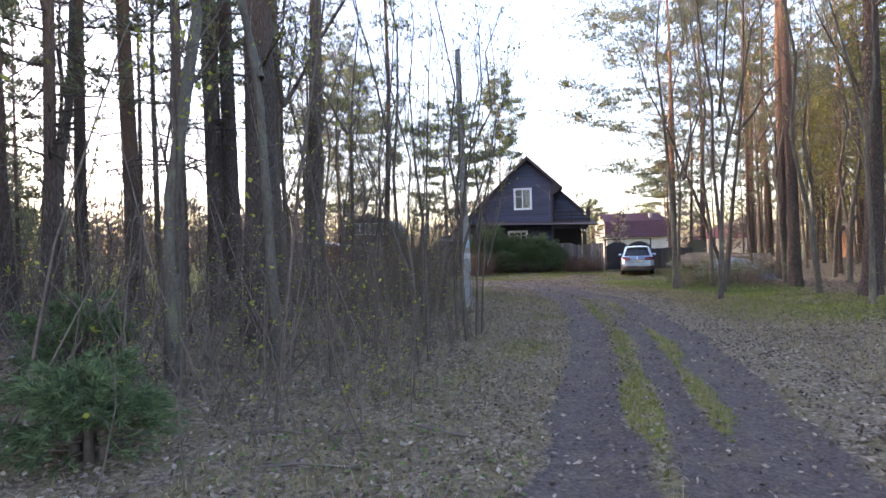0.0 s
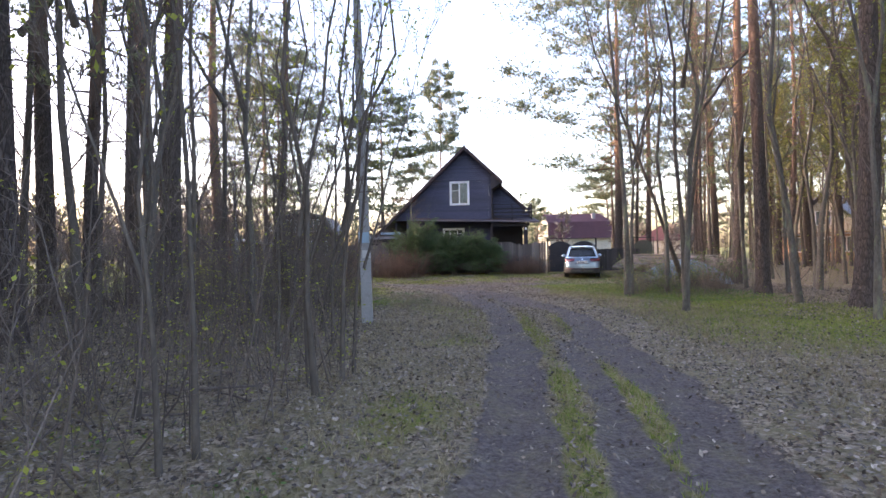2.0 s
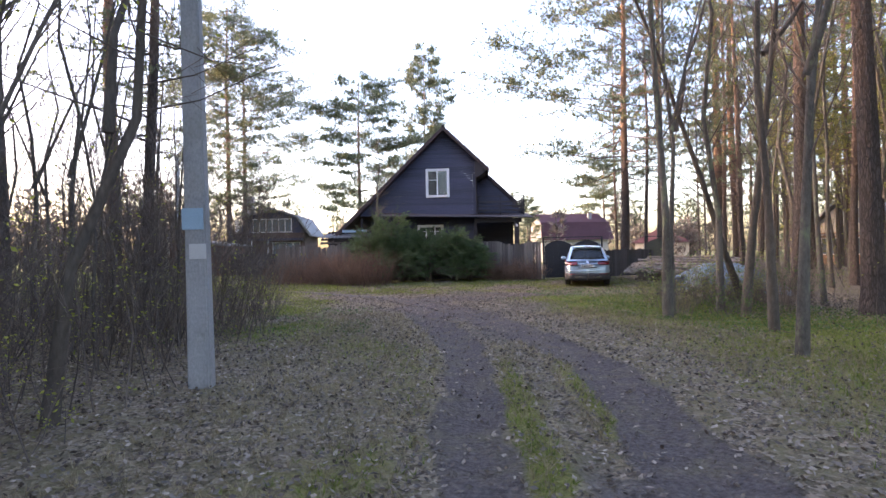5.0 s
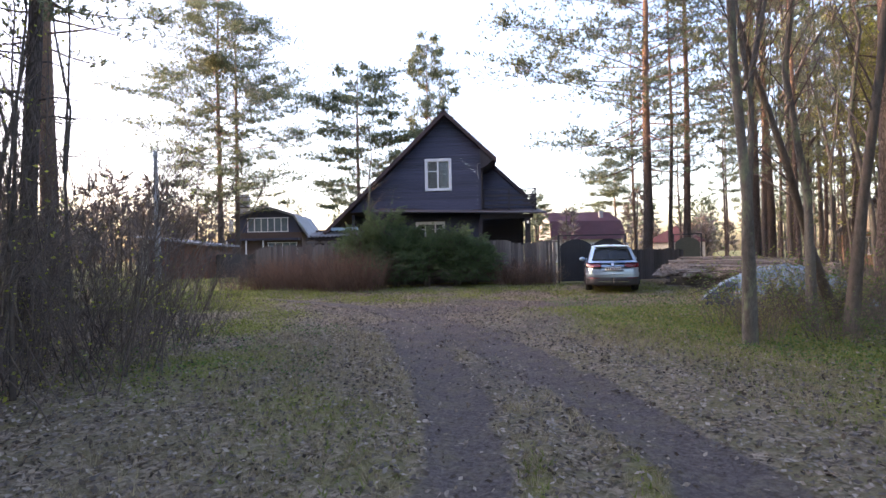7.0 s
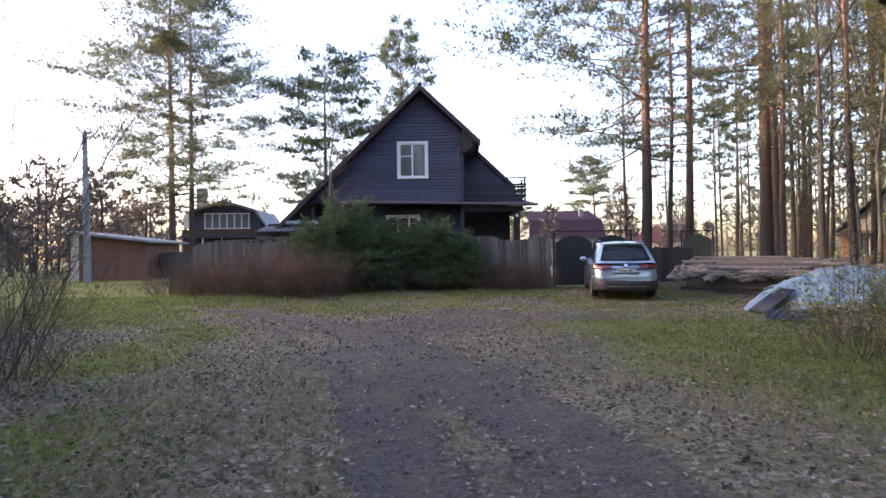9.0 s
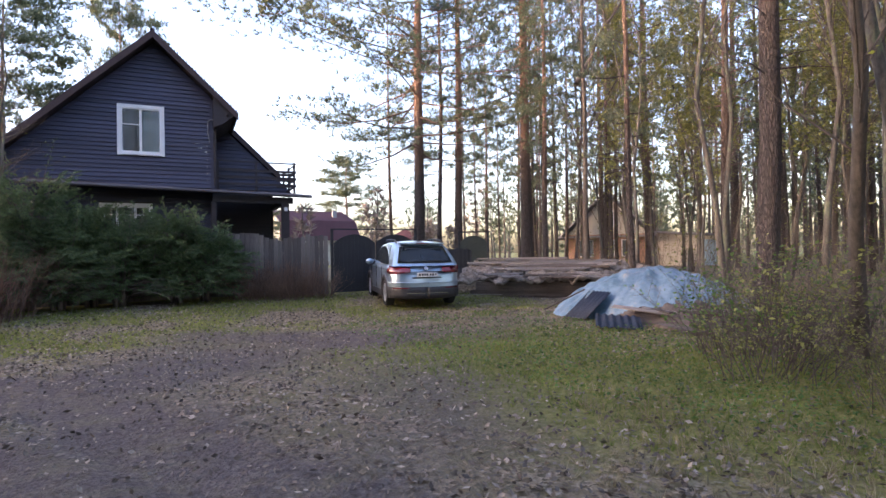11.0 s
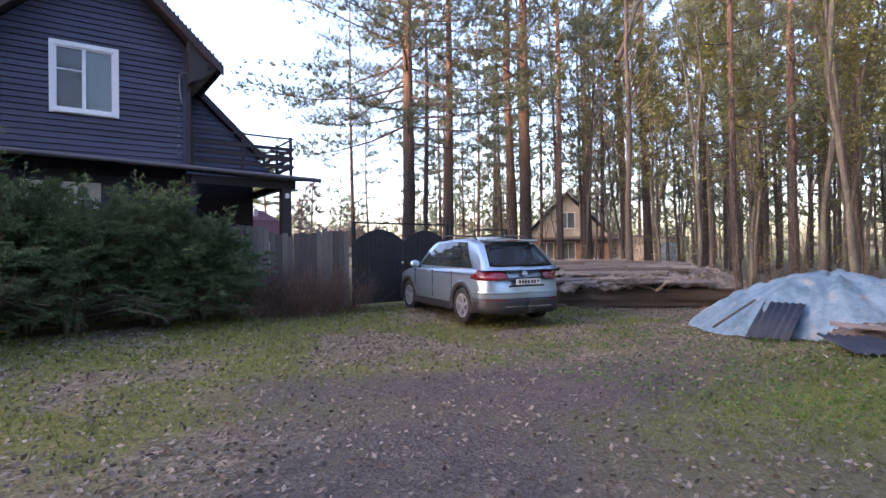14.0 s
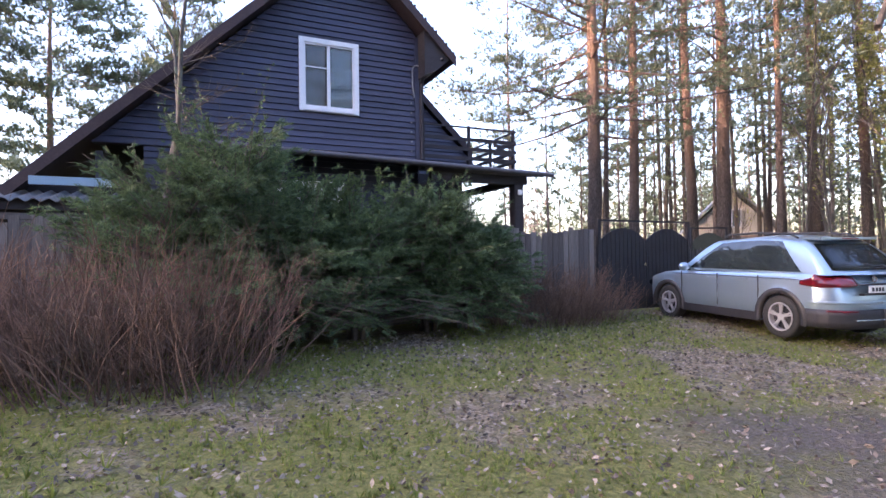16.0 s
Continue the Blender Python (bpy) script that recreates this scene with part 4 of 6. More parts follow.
                me.polygons.foreach_set("use_smooth", [nm == "tyre"] * len(me.polygons))
    return c


CAR_AT = (11.88, 33.42)
car(pose(*CAR_AT, gz_at(*CAR_AT) - 0.01, 1.0, 0, -19.4))

# ---- leaning concrete pole beside the drive, and the far one ----
def concrete_pole(name, x, y, h, w, lean, turn, label, fixtures):
    p = thing(name, pose(x, y, gz_at(x, y), 0, lean, turn), label, "utility pole")
    bm = bmesh.new()
    a = box(bm, -w / 2, w / 2, -w * 0.42, w * 0.42, -0.15, h)
    for v in a[4:]:
        v.co.x *= 0.62
        v.co.y *= 0.62
    bmesh.ops.bevel(bm, geom=bm.edges[:], offset=0.018, segments=2, affect="EDGES")
    part("shaft", bm, CONCRETE, p)
    if fixtures:
        part("sign_plate", boxed(-0.13, 0.10, -w * 0.42 - 0.016, -w * 0.42 - 0.002, 1.78, 2.02, 0.003), BLUE_SIGN, p, "small pale blue plate")
        part("paper_notice", boxed(-0.06, 0.12, -w * 0.42 - 0.012, -w * 0.42 - 0.002, 1.45, 1.62), PAPER, p, "torn paper notice")
        part("paper_notice", boxed(-0.1, 0.05, -w * 0.42 - 0.012, -w * 0.42 - 0.002, 1.25, 1.42), CONCRETE, p, "torn paper notice")
        part("step_iron", boxed(-0.02, 0.02, -0.16, 0.16, h - 0.5, h - 0.46), GATE, p)
    else:
        part("cross_iron", boxed(-0.12, 0.12, -0.03, 0.03, h - 0.35, h - 0.25), GATE, p)
    return p


concrete_pole("concrete_pole", 0.71, 16.21, 7.7, 0.25, -0.9, 0, "tall grey concrete utility pole with small plates", True)
concrete_pole("concrete_pole", -10.9, 48.6, 8.15, 0.34, -0.6, 10, "grey concrete utility pole beside a shed", False)


ROTTEN = surface("rotten_boards_and_litter", (0.08, 0.062, 0.048), (0.42, 0.355, 0.29), 0.95, 2.6, 24.0, (0.6, 2.2, 2.2), 0.9, 0.03, wear=((0.10, 0.10, 0.045), 0.3))
# ---- old timber pile and tarpaulin mound ----
random.seed(11)
rng = np.random.default_rng(11)
pile = thing("timber_pile", pose(16.35, 32.1, gz_at(16, 32), 0, 0, -52), "long low stack of weathered old timber and boards", "timber pile")
# u runs along the stack, v to its back
for k in range(5):
    u = -2.4 + k * 1.2
    part("bearer", boxed(u - 0.08, u + 0.08, -0.3, 1.5, 0.0, 0.2, 0.01), TIMBER_DARK, pile)
for k in range(3):
    part("wall_beam", boxed(-2.3 + 0.1 * k, 2.6, -0.75 + k * 0.75, -0.6 + k * 0.75, 0.2, 0.48, 0.02), TIMBER_DARK, pile)
# sagging sloping top of rotten boards and litter with a ragged front edge
nu, nv = 84, 30
verts, faces = [], []
for i in range(nu + 1):
    u = -2.85 + 5.7 * i / nu
    edge = -0.98 + 0.55 * noise.noise((u * 1.7, 3.1, 0)) + 0.30 * noise.noise((u * 5.0, 1.0, 0))
    for j in range(nv + 1):
        t = j / nv
        v = edge + (1.35 - edge) * t
        z = 0.58 + 0.50 * t ** 0.8 - 0.10 * math.exp(-((u + 1.2) / 0.7) ** 2) * (1 - t) + 0.10 * noise.noise((u * 1.4, v * 1.6, 5)) + 0.15 * noise.noise((u * 4.0, v * 4.0, 2)) + 0.07 * noise.noise((u * 10, v * 10, 7)) - 0.12 * max(0, u - 1.6)
        verts.append((u, v, z))
for i in range(nu):
    for j in range(nv):
        a = i * (nv + 1) + j
        faces.append((a, a + nv + 1, a + nv + 2, a + 1))
cover_me = mesh_from("rotten_cover", verts, faces)
bm = bmesh.new()
bm.from_mesh(cover_me)
bmesh.ops.solidify(bm, geom=bm.faces[:], thickness=0.07)
part("rotten_cover", bm, ROTTEN, pile, "collapsed cover of rotten boards and litter", smooth=True)
part("ground_beam", boxed(-2.5, 2.6, -0.66, -0.5, 0.02, 0.24, 0.02, pose(0, 0, 0, 0, 0, 1.5)), TIMBER_DARK, pile)
part("ground_beam", boxed(-2.4, 2.2, -0.25, -0.05, 0.22, 0.45, 0.02, pose(0, 0, 0, 0, 0, -2)), TIMBER_DARK, pile)
for k in range(20):
    front = k < 7
    v = random.uniform(-1.05, -0.7) if front else random.uniform(-0.6, 1.3)
    mid = random.uniform(-1.9, 1.7)
    half = random.uniform(0.35, 0.9) if front else random.uniform(0.4, 1.7)
    l0, l1 = max(-2.8, mid - half), min(2.6, mid + half)
    z = 0.60 + 0.50 * max(0, (v + 1) / 2.33) ** 0.8 + 0.05 - 0.12 * max(0, mid - 1.6)
    bm = bmesh.new()
    w, th = random.uniform(0.05, 0.13), random.uniform(0.012, 0.028)
    slant = random.uniform(-0.45, 0.45)
    rings = []
    for s in range(8):
        t = s / 7
        u = l0 + (l1 - l0) * t
        dz = random.uniform(-0.012, 0.014)
        ww = w * random.uniform(0.75, 1.1)
        tip = random.uniform(-0.10, 0.10) if s in (0, 7) else 0
        rings.append([bm.verts.new((u + tip * a, v + slant * (u - mid) + a * ww, z + dz + c * th + 0.22 * a * ww)) for a, c in ((-1, -1), (1, -1), (1, 1), (-1, 1))])
    for a, b in zip(rings, rings[1:]):
        for i in range(4):
            bm.faces.new((a[i], a[(i + 1) % 4], b[(i + 1) % 4], b[i]))
    bm.faces.new(rings[0][::-1])
    bm.faces.new(rings[-1])
    bmesh.ops.recalc_face_normals(bm, faces=bm.faces[:])
    part("board", bm, TIMBER if k % 4 else TIMBER_DARK, pile)
# leaves and bark crumbs lying on the cover
crumbs = []
for k in range(2600):
    i, j = int(rng.integers(0, nu + 1)), int(rng.integers(0, nv + 1))
    u, v, z = verts[i * (nv + 1) + j]
    crumbs.append((u + rng.normal(0, 0.05), v + rng.normal(0, 0.05), z + rng.uniform(0.005, 0.035)))
tagged(part_of("bark_litter", mesh_from("bark_litter", *leaves(rng, crumbs, 0.045, 0.35)), LITTER, pile), kind="stuff")
# long straight boards along the top
for k, (v, u0, u1) in enumerate(((0.55, -2.6, 0.2), (0.95, -2.4, 1.2), (1.2, -2.7, 0.4))):
    z = 0.64 + 0.50 * ((v + 1) / 2.33) ** 0.8
    part("long_board", boxed(u0, u1, v - 0.11, v + 0.11, z, z + 0.05, 0.006, pose(0, 0, 0.02 * k)), TIMBER, pile)


def heap(name, nu, nv, height, outline, material, parent, rough, seed, label="", drop=0.25):
    """A rough-surfaced sheet draped on an oval heap, with a ragged rim."""
    v = []
    for i in range(nu + 1):
        r = i / nu
        for j in range(nv):
            a = 2 * math.pi * j / nv
            ox, oy = outline(a)
            ragged = 1 + 0.10 * noise.noise((math.cos(a) * 2.3, math.sin(a) * 2.3, seed))
            x, y = ox * r * ragged, oy * r * ragged
            z = height * (1 - r ** 1.7) ** 0.85 if r < 1 else 0.0
            fold = noise.noise((math.cos(a) * 4, math.sin(a) * 4, seed + r)) * 0.14 * r + 0.035 * r * math.sin(a * 19 + 5 * noise.noise((math.cos(a) * 2, math.sin(a) * 2, seed))) + abs(noise.noise((x * 3.5, y * 3.5, seed + 3))) * rough
            v.append((x, y, max(z + fold * (0.25 + z / max(height, 0.01)) , 0.012 + 0.03 * abs(fold))))
    f = []
    for i in range(nu):
        for j in range(nv):
            a, b = i * nv + j, i * nv + (j + 1) % nv
            f.append((a, a + nv, b + nv, b))
    return part_of(name, mesh_from(name, v, f), material, parent, label, smooth=True)


mound_at = (14.3, 27.2)
mound = thing("tarpaulin_mound", pose(*mound_at, gz_at(*mound_at), 0, 0, -66), "low heap under a crumpled pale blue tarpaulin", "tarpaulin heap")
heap("earth_spill", 20, 80, 0.42, lambda a: (1.45 * math.cos(a) + 0.8, 1.3 * math.sin(a) - 0.8), TIMBER_DARK, mound, 0.28, 2, "spill of rotten bark and earth")
heap("tarpaulin", 34, 120, 1.0, lambda a: (2.25 * math.cos(a), (1.55 if math.sin(a) > 0 else 1.45) * math.sin(a)), TARP, mound, 0.15, 9, "crumpled pale blue tarpaulin")
corrugated("corrugated_sheet", SLATE, mound, 0.62, 0.85, 0.016, 6, pose(-1.25, -1.55, 0.06, 36, 0, -32), label="dark corrugated sheet leaning on the tarpaulin")
for k in range(16):
    a = pose(0.15 + k * 0.12 + random.uniform(-0.1, 0.1), -1.3 - random.uniform(-0.25, 0.5), 0.16 + random.uniform(0, 0.16), random.uniform(-8, 22), random.uniform(-8, 8), random.uniform(-40, 40))
    part("broken_board", boxed(-random.uniform(0.2, 0.6), random.uniform(0.2, 0.6), -0.06, 0.06, -0.012, 0.012, 0, a), TIMBER_DARK if k % 3 else TIMBER, mound)
part("batten", boxed(-0.6, 0.4, -0.018, 0.018, -0.012, 0.012, 0, pose(-1.55, -1.0, 0.42, 0, -24, 40)), TIMBER_DARK, mound)
tagged(corrugated("dark_sheet", SLATE, None, 0.8, 0.9, 0.02, 6, pose(11.75, 26.15, gz_at(11.75, 26.15) + 0.05, 8, 3, -50)), "dark corrugated sheet lying in the grass", "roofing sheet")
tagged(part("bark_slab", boxed(-0.5, 0.6, -0.16, 0.16, 0.0, 0.07, 0.02, pose(12.3, 25.3, gz_at(12.3, 25.3), 0, 0, 70)), TIMBER_DARK), "rotten brown slab of bark on the ground", "bark slab")
tagged(part("pale_plank", boxed(-0.75, 0.75, -0.09, 0.09, 0.0, 0.035, 0.006, pose(14.75, 33.1, gz_at(14.7, 33.1) + 0.02, 0, 0, -45)), TIMBER), "pale plank lying beside the timber pile", "plank")


# ---- neighbouring houses and outbuildings ----
def far_window(parent, u0, u1, z0, z1, y, nbars, frame_mat):
    w = part("window", prism([(u0, z0), (u1, z0), (u1, z1), (u0, z1)], y - 0.03, y - 0.02), GLAZED, parent)
    bm = bmesh.new()
    t = 0.09
    for a in ((u0 - t, u1 + t, z1, z1 + t), (u0 - t, u1 + t, z0 - t, z0)):
        box(bm, a[0], a[1], y - 0.08, y, a[2], a[3])
    for k in range(nbars + 1):
        u = u0 + (u1 - u0) * k / nbars
        box(bm, u - t / 2, u + t / 2, y - 0.075, y - 0.031, z0, z1)
    part("frame", bm, frame_mat, w)
    return w


GLAZED = surface("dark_reflecting_glass", (0.10, 0.13, 0.15), (0.20, 0.24, 0.26), 0.12, 1.0, 3.0, bump=0.0, spec=0.8)

# dark house with white windows beyond the field
villa = thing("house", pose(-10.4, 76.0, -0.1, 0, 0, -6), "dark two-storey summer house with white framed windows", "house")
part("wall", prism([(-4.2, 0), (4.2, 0), (4.2, 4.4), (-4.2, 4.4)], 0, 7), surface("dark_brown_wall", (0.06, 0.04, 0.035), (0.11, 0.075, 0.06), 0.8, 0.8, 12.0, (0.5, 0.5, 6), 0.3), villa)
part("wall", prism([(-3.4, 4.4), (4.0, 4.4), (3.2, 6.2), (0.2, 7.2), (-3.0, 6.2)], 0.1, 7), SIDING, villa)
for pts in ([(-3.6, 6.05), (0.2, 7.25), (0.2, 7.45), (-3.6, 6.25)], [(0.2, 7.25), (3.3, 6.2), (3.4, 6.4), (0.2, 7.45)], [(3.3, 6.2), (4.9, 3.9), (5.1, 4.0), (3.42, 6.4)]):
    part("roof", prism(pts, -0.5, 7.3), GREY_ROOF, villa)
far_window(villa, -1.9, 2.6, 4.55, 6.0, 0.1, 6, WHITE)
far_window(villa, 0.4, 3.6, 1.5, 3.2, 0.0, 4, WHITE)
part("balcony_board", boxed(-4.0, 4.0, -0.9, 0.0, 3.5, 3.75), SIDING, villa)
for u in (-3.9, -1.8, 0.1):
    part("veranda_post", boxed(u - 0.06, u + 0.06, -0.9, -0.78, 0, 3.5), WHITE, villa)
part("chimney_stack", boxed(-3.5, -2.6, 2.0, 2.8, 5.0, 9.0), GREY_ROOF, villa)
part("side_window", boxed(-4.0, -3.5, -0.04, 0.0, 4.6, 6.0), WHITE, villa)

shed = thing("shed", pose(-12.4, 50.9, -0.1, 0, 0, -8), "brown wooden shed with a flat sloping roof", "shed")
part("wall", prism([(0, 0), (3.9, 0), (3.9, 2.35), (0, 2.85)], 0, 4), BROWN_WALL, shed)
part("corner_wall", boxed(-0.5, 0.0, 0.05, 0.2, 0, 2.85), CREAM, shed)
part("roof", prism([(-0.7, 3.0), (4.3, 2.36), (4.3, 2.48), (-0.7, 3.12)], -0.5, 4.4), GREY_ROOF, shed)
dark_fence = picket_fence("garden_fence", (-8.3, 51.6), (-4.4, 50.8), 1.6, "dark board fence along the neighbouring garden", FENCE_DARK, board=0.2)

# house with the dull red roof
red_house = thing("house", pose(31.9, 85.8, -0.1, 0, 0, -2), "cream house with a dull red metal roof", "house")
part("wall", prism([(-6, 0), (3.6, 0), (3.6, 3.4), (-6, 3.4)], 0, 7), CREAM, red_house)
part("gable", prism([(0, 3.4), (7, 3.4), (6.4, 5.6), (3.5, 7.0), (0.6, 5.6)], 0, 0.2), CREAM, red_house).matrix_basis = pose(-6, 0, 0, 0, 0, 90)
bm = bmesh.new()
vs = [bm.verts.new(p) for p in ((-6.4, -0.5, 3.3), (4.3, -0.5, 3.3), (3.9, 0.5, 5.9), (-6.2, 0.5, 5.9), (-6.2, 3.5, 7.3), (3.2, 3.5, 7.3), (-6.2, 6.5, 5.9), (3.9, 6.5, 5.9), (-6.4, 7.5, 3.3), (4.3, 7.5, 3.3))]
for f in ((0, 1, 2, 3), (3, 2, 5, 4), (4, 5, 7, 6), (6, 7, 9, 8)):
    bm.faces.new([vs[i] for i in f])
bmesh.ops.solidify(bm, geom=bm.faces[:], thickness=0.12)
part("roof", bm, RED_ROOF, red_house)
part("chimney", boxed(1.2, 1.7, 1.5, 2.0, 5.8, 7.3), GREY_ROOF, red_house)

# yellow house and grey shed seen through the trees
yellow = thing("house", pose(38.6, 47.6, 0, 0, 0, -55) @ Matrix.Scale(0.8, 4), "pale yellow and orange house behind the pines", "house")
part("wall", prism([(-4, 0), (4, 0), (4, 3.2), (-4, 3.2)], 0, 7), ORANGE_WALL, yellow)
part("gable", prism([(-3.8, 3.2), (3.8, 3.2), (0, 7.0)], 0.0, 7.0), CREAM, yellow)
for a, b in (((-4.6, 2.8), (0, 7.3)), ((4.6, 2.8), (0, 7.3))):
    part("roof", prism([a, b, (b[0], b[1] + 0.18), (a[0], a[1] + 0.18)], -0.6, 7.6), GREY_ROOF, yellow)
far_window(yellow, -0.7, 0.7, 4.0, 5.4, -0.01, 2, WHITE)
for u in (-2.6, -0.6, 1.4):
    far_window(yellow, u, u + 1.3, 1.1, 2.6, 0.0, 2, WHITE)
part("porch_roof", prism([(-4.4, 2.9), (4.4, 2.9), (4.4, 3.05), (-4.4, 3.05)], -1.6, 0), GREY_ROOF, yellow)
barn = thing("shed", pose(42.0, 43.2, 0, 0, 0, -62), "low grey-yellow shed behind the trees", "shed")
part("wall", prism([(-2.6, 0), (2.6, 0), (2.6, 2.2), (-2.6, 2.6)], 0, 4), CREAM, barn)
part("roof", prism([(-3, 2.65), (3, 2.2), (3, 2.35), (-3, 2.8)], -0.4, 4.4), GREY_ROOF, barn)
part("door", boxed(1.2, 2.2, -0.04, -0.01, 0.1, 2.0), BLUE_SIGN, barn)
# pale far houses behind the right-hand gate
cottage = thing("house", pose(47, 92, 0, 0, 0, -30), "distant pale cottage with a red roof", "house")
part("wall", boxed(-4, 4, 0, 6, 0, 2.8), CREAM, cottage)
part("roof", prism([(-4.5, 2.7), (4.5, 2.7), (0, 5.2)], -0.4, 6.4), RED_ROOF, cottage)


# ---- trees ----
def pine_mesh(seed, h, r0, crown0, reach, limbs, tuft_n, blades, length, width, stubs=14, twin=False):
    """Meshes of a Scots pine: tapered trunk, limbs, and a ragged crown of needle tufts."""
    rg = np.random.default_rng(seed)
    trunk, limb_w = Wood(), Wood()
    bend = rg.uniform(-0.35, 0.35, 2)
    axis = lambda t: Vector((bend[0] * math.sin(t * 2.6) + 0.06 * math.sin(t * 11), bend[1] * math.sin(t * 2.1 + 0.4), h * t))
    ts = [0, 0.004, 0.02, 0.06, 0.15, 0.3, 0.45, 0.6, 0.75, 0.88, 1.0]
    rad = lambda t: r0 * (1.0 - 0.86 * t ** 1.15) + r0 * 0.45 * math.exp(-t * 90)
    base = axis(0)
    axis0 = axis
    axis = lambda t: axis0(t) - base
    trunk.tube([axis(t) - Vector((0, 0, 0.15 if t == 0 else 0)) for t in ts], [rad(t) for t in ts], 10)
    centres, dirs = [], []
    for k in range(stubs):
        t = rg.uniform(0.18, crown0)
        a = rg.uniform(0, 2 * math.pi)
        l = rg.uniform(0.4, 1.6)
        p = axis(t)
        q = p + Vector((math.cos(a) * l, math.sin(a) * l, rg.uniform(-0.35, 0.25) * l))
        limb_w.tube([p, p.lerp(q, 0.5) + Vector((0, 0, 0.06)), q], [0.025, 0.015, 0.005], 4)
    for k in range(limbs):
        f = (k + rg.uniform(0, 0.9)) / limbs
        t = crown0 + (0.985 - crown0) * f
        a = k * 2.4 + rg.uniform(-0.7, 0.7)
        shape = math.sin(math.pi * min(1.0, 0.25 + 0.75 * f)) ** 0.7
        l = reach * (0.3 + 0.7 * shape) * rg.uniform(0.35, 1.3)
        rise = rg.uniform(-0.3, 0.2) + 0.55 * f
        p = axis(t)
        out = Vector((math.cos(a), math.sin(a), rise)).normalized()
        kink = Vector(rg.normal(0, 0.10, 3)) * l
        pts = [p + out * l * s + Vector((0, 0, 0.22 * l * (s * s) - 0.2 * l * s)) + kink * (s * (1 - s) * 2) for s in (0, 0.3, 0.6, 0.85, 1.0)]
        rb = max(0.018, rad(t) * 0.3)
        limb_w.tube(pts, [rb, rb * 0.75, rb * 0.5, rb * 0.3, 0.006], 3)
        n_here = max(4, int(tuft_n * l / reach * (0.6 + 0.6 * rg.uniform()) * (0.5 + 0.7 * min(1, 2.2 * f))))
        groups = max(2, n_here // 5)
        for g in range(groups):
            u = 0.3 + 0.72 * rg.uniform() ** 0.7
            i = min(3, int(u * 4))
            c0 = pts[i].lerp(pts[i + 1], min(1, u * 4 - i))
            off = Vector(rg.normal(0, 1, 3))
            off.z = abs(off.z) * 0.35
            c1 = c0 + off * (0.17 * l + 0.08)
            if g % 3 == 0:
                limb_w.tube([c0, c1], [0.012, 0.004], 3)
            for s in range(11):
                w = rg.uniform(0.1, 1.15)
                jit = Vector(rg.normal(0, 0.24, 3))
                jit.z *= 0.3
                centres.append(tuple(c0.lerp(c1, w) + jit))
                d = out * 0.4 + off * 0.3 + Vector((0, 0, 0.5))
                dirs.append(tuple(d.normalized()))
    v, f = tufts(rg, centres, dirs, blades, length, width, 0.55)
    return trunk.mesh("trunk"), limb_w.mesh("limbs"), mesh_from("crown", v, f)


def bare_mesh(seed, h, r0, leaf_n, fork=0.0, spread=0.35, start=0.25, branches=26, leaf=0.036, droop=0.0):
    """Meshes of a slender broadleaf tree with few young leaves."""
    rg = np.random.default_rng(seed)
    trunk, twigs = Wood(), Wood()
    tips = []
    stems = [(Vector((0, 0, -0.1)), Vector((rg.normal(0, 0.05), rg.normal(0, 0.05), 1)).normalized(), h, r0)]
    if fork:
        p = Vector((0, 0, h * fork))
        stems.append((p, Vector((rg.normal(0, 0.25) + 0.2, rg.normal(0, 0.25), 1)).normalized(), h * (1 - fork) * 0.9, r0 * 0.65))
    for p0, d, l, r in stems:
        wob = rg.normal(0, 0.03 * l, (7, 2))
        wob[0] = 0
        pts = [p0 + d * l * s + Vector((wob[k][0] * s, wob[k][1] * s, 0)) for k, s in enumerate(np.linspace(0, 1, 7))]
        rads = [r * (1 - 0.85 * s) + (0.35 * r if s == 0 else 0) for s in np.linspace(0, 1, 7)]
        trunk.tube(pts, rads, 7)
        for k in range(branches):
            s = start + (1 - start) * (k + rg.uniform()) / branches
            i = min(5, int(s * 6))
            b = pts[i].lerp(pts[i + 1], s * 6 - i)
            a = rg.uniform(0, 2 * math.pi)
            bl = l * rg.uniform(0.10, 0.26) * (1.15 - 0.6 * s)
            bd = Vector((math.cos(a) * spread * 2, math.sin(a) * spread * 2, 0.9 - droop)).normalized()
            e = b + bd * bl
            mid = b.lerp(e, 0.5) - Vector((0, 0, 0.05 * bl))
            br = max(0.006, r * 0.22 * (1 - s * 0.6))
            twigs.tube([b, mid, e], [br, br * 0.6, 0.003], 4)
            for q in range(5):
                u = rg.uniform(0.25, 1.0)
                c0 = b.lerp(e, u)
                td = (bd + Vector(rg.normal(0, 0.55, 3))).normalized()
                c1 = c0 + td * bl * rg.uniform(0.2, 0.45)
                twigs.tube([c0, c1], [max(0.004, br * 0.35), 0.002], 3)
                c2 = c0.lerp(c1, 0.45)
                twigs.tube([c2, c2 + (td + Vector(rg.normal(0, 0.6, 3))).normalized() * bl * 0.14], [0.003, 0.0015], 3)
                tips.append(c1)
                tips.append(c0.lerp(c1, 0.5))
    pick = rg.integers(0, len(tips), leaf_n)
    cs = np.array([tuple(tips[i]) for i in pick]) + rg.normal(0, 0.06, (leaf_n, 3))
    v, f = leaves(rg, cs, leaf)
    return trunk.mesh("trunk"), twigs.mesh("branches"), mesh_from("foliage", v, f)


def tree_from(name, meshes, names, mats, label, category):
    t = thing(name, Matrix.Identity(4), label, category)
    for me, nm, mt in zip(meshes, names, mats):
        ob = part_of(nm, me, mt, t, smooth=nm not in ("crown", "foliage"))
        if nm != "trunk":
            tagged(ob, kind="stuff")
    return t


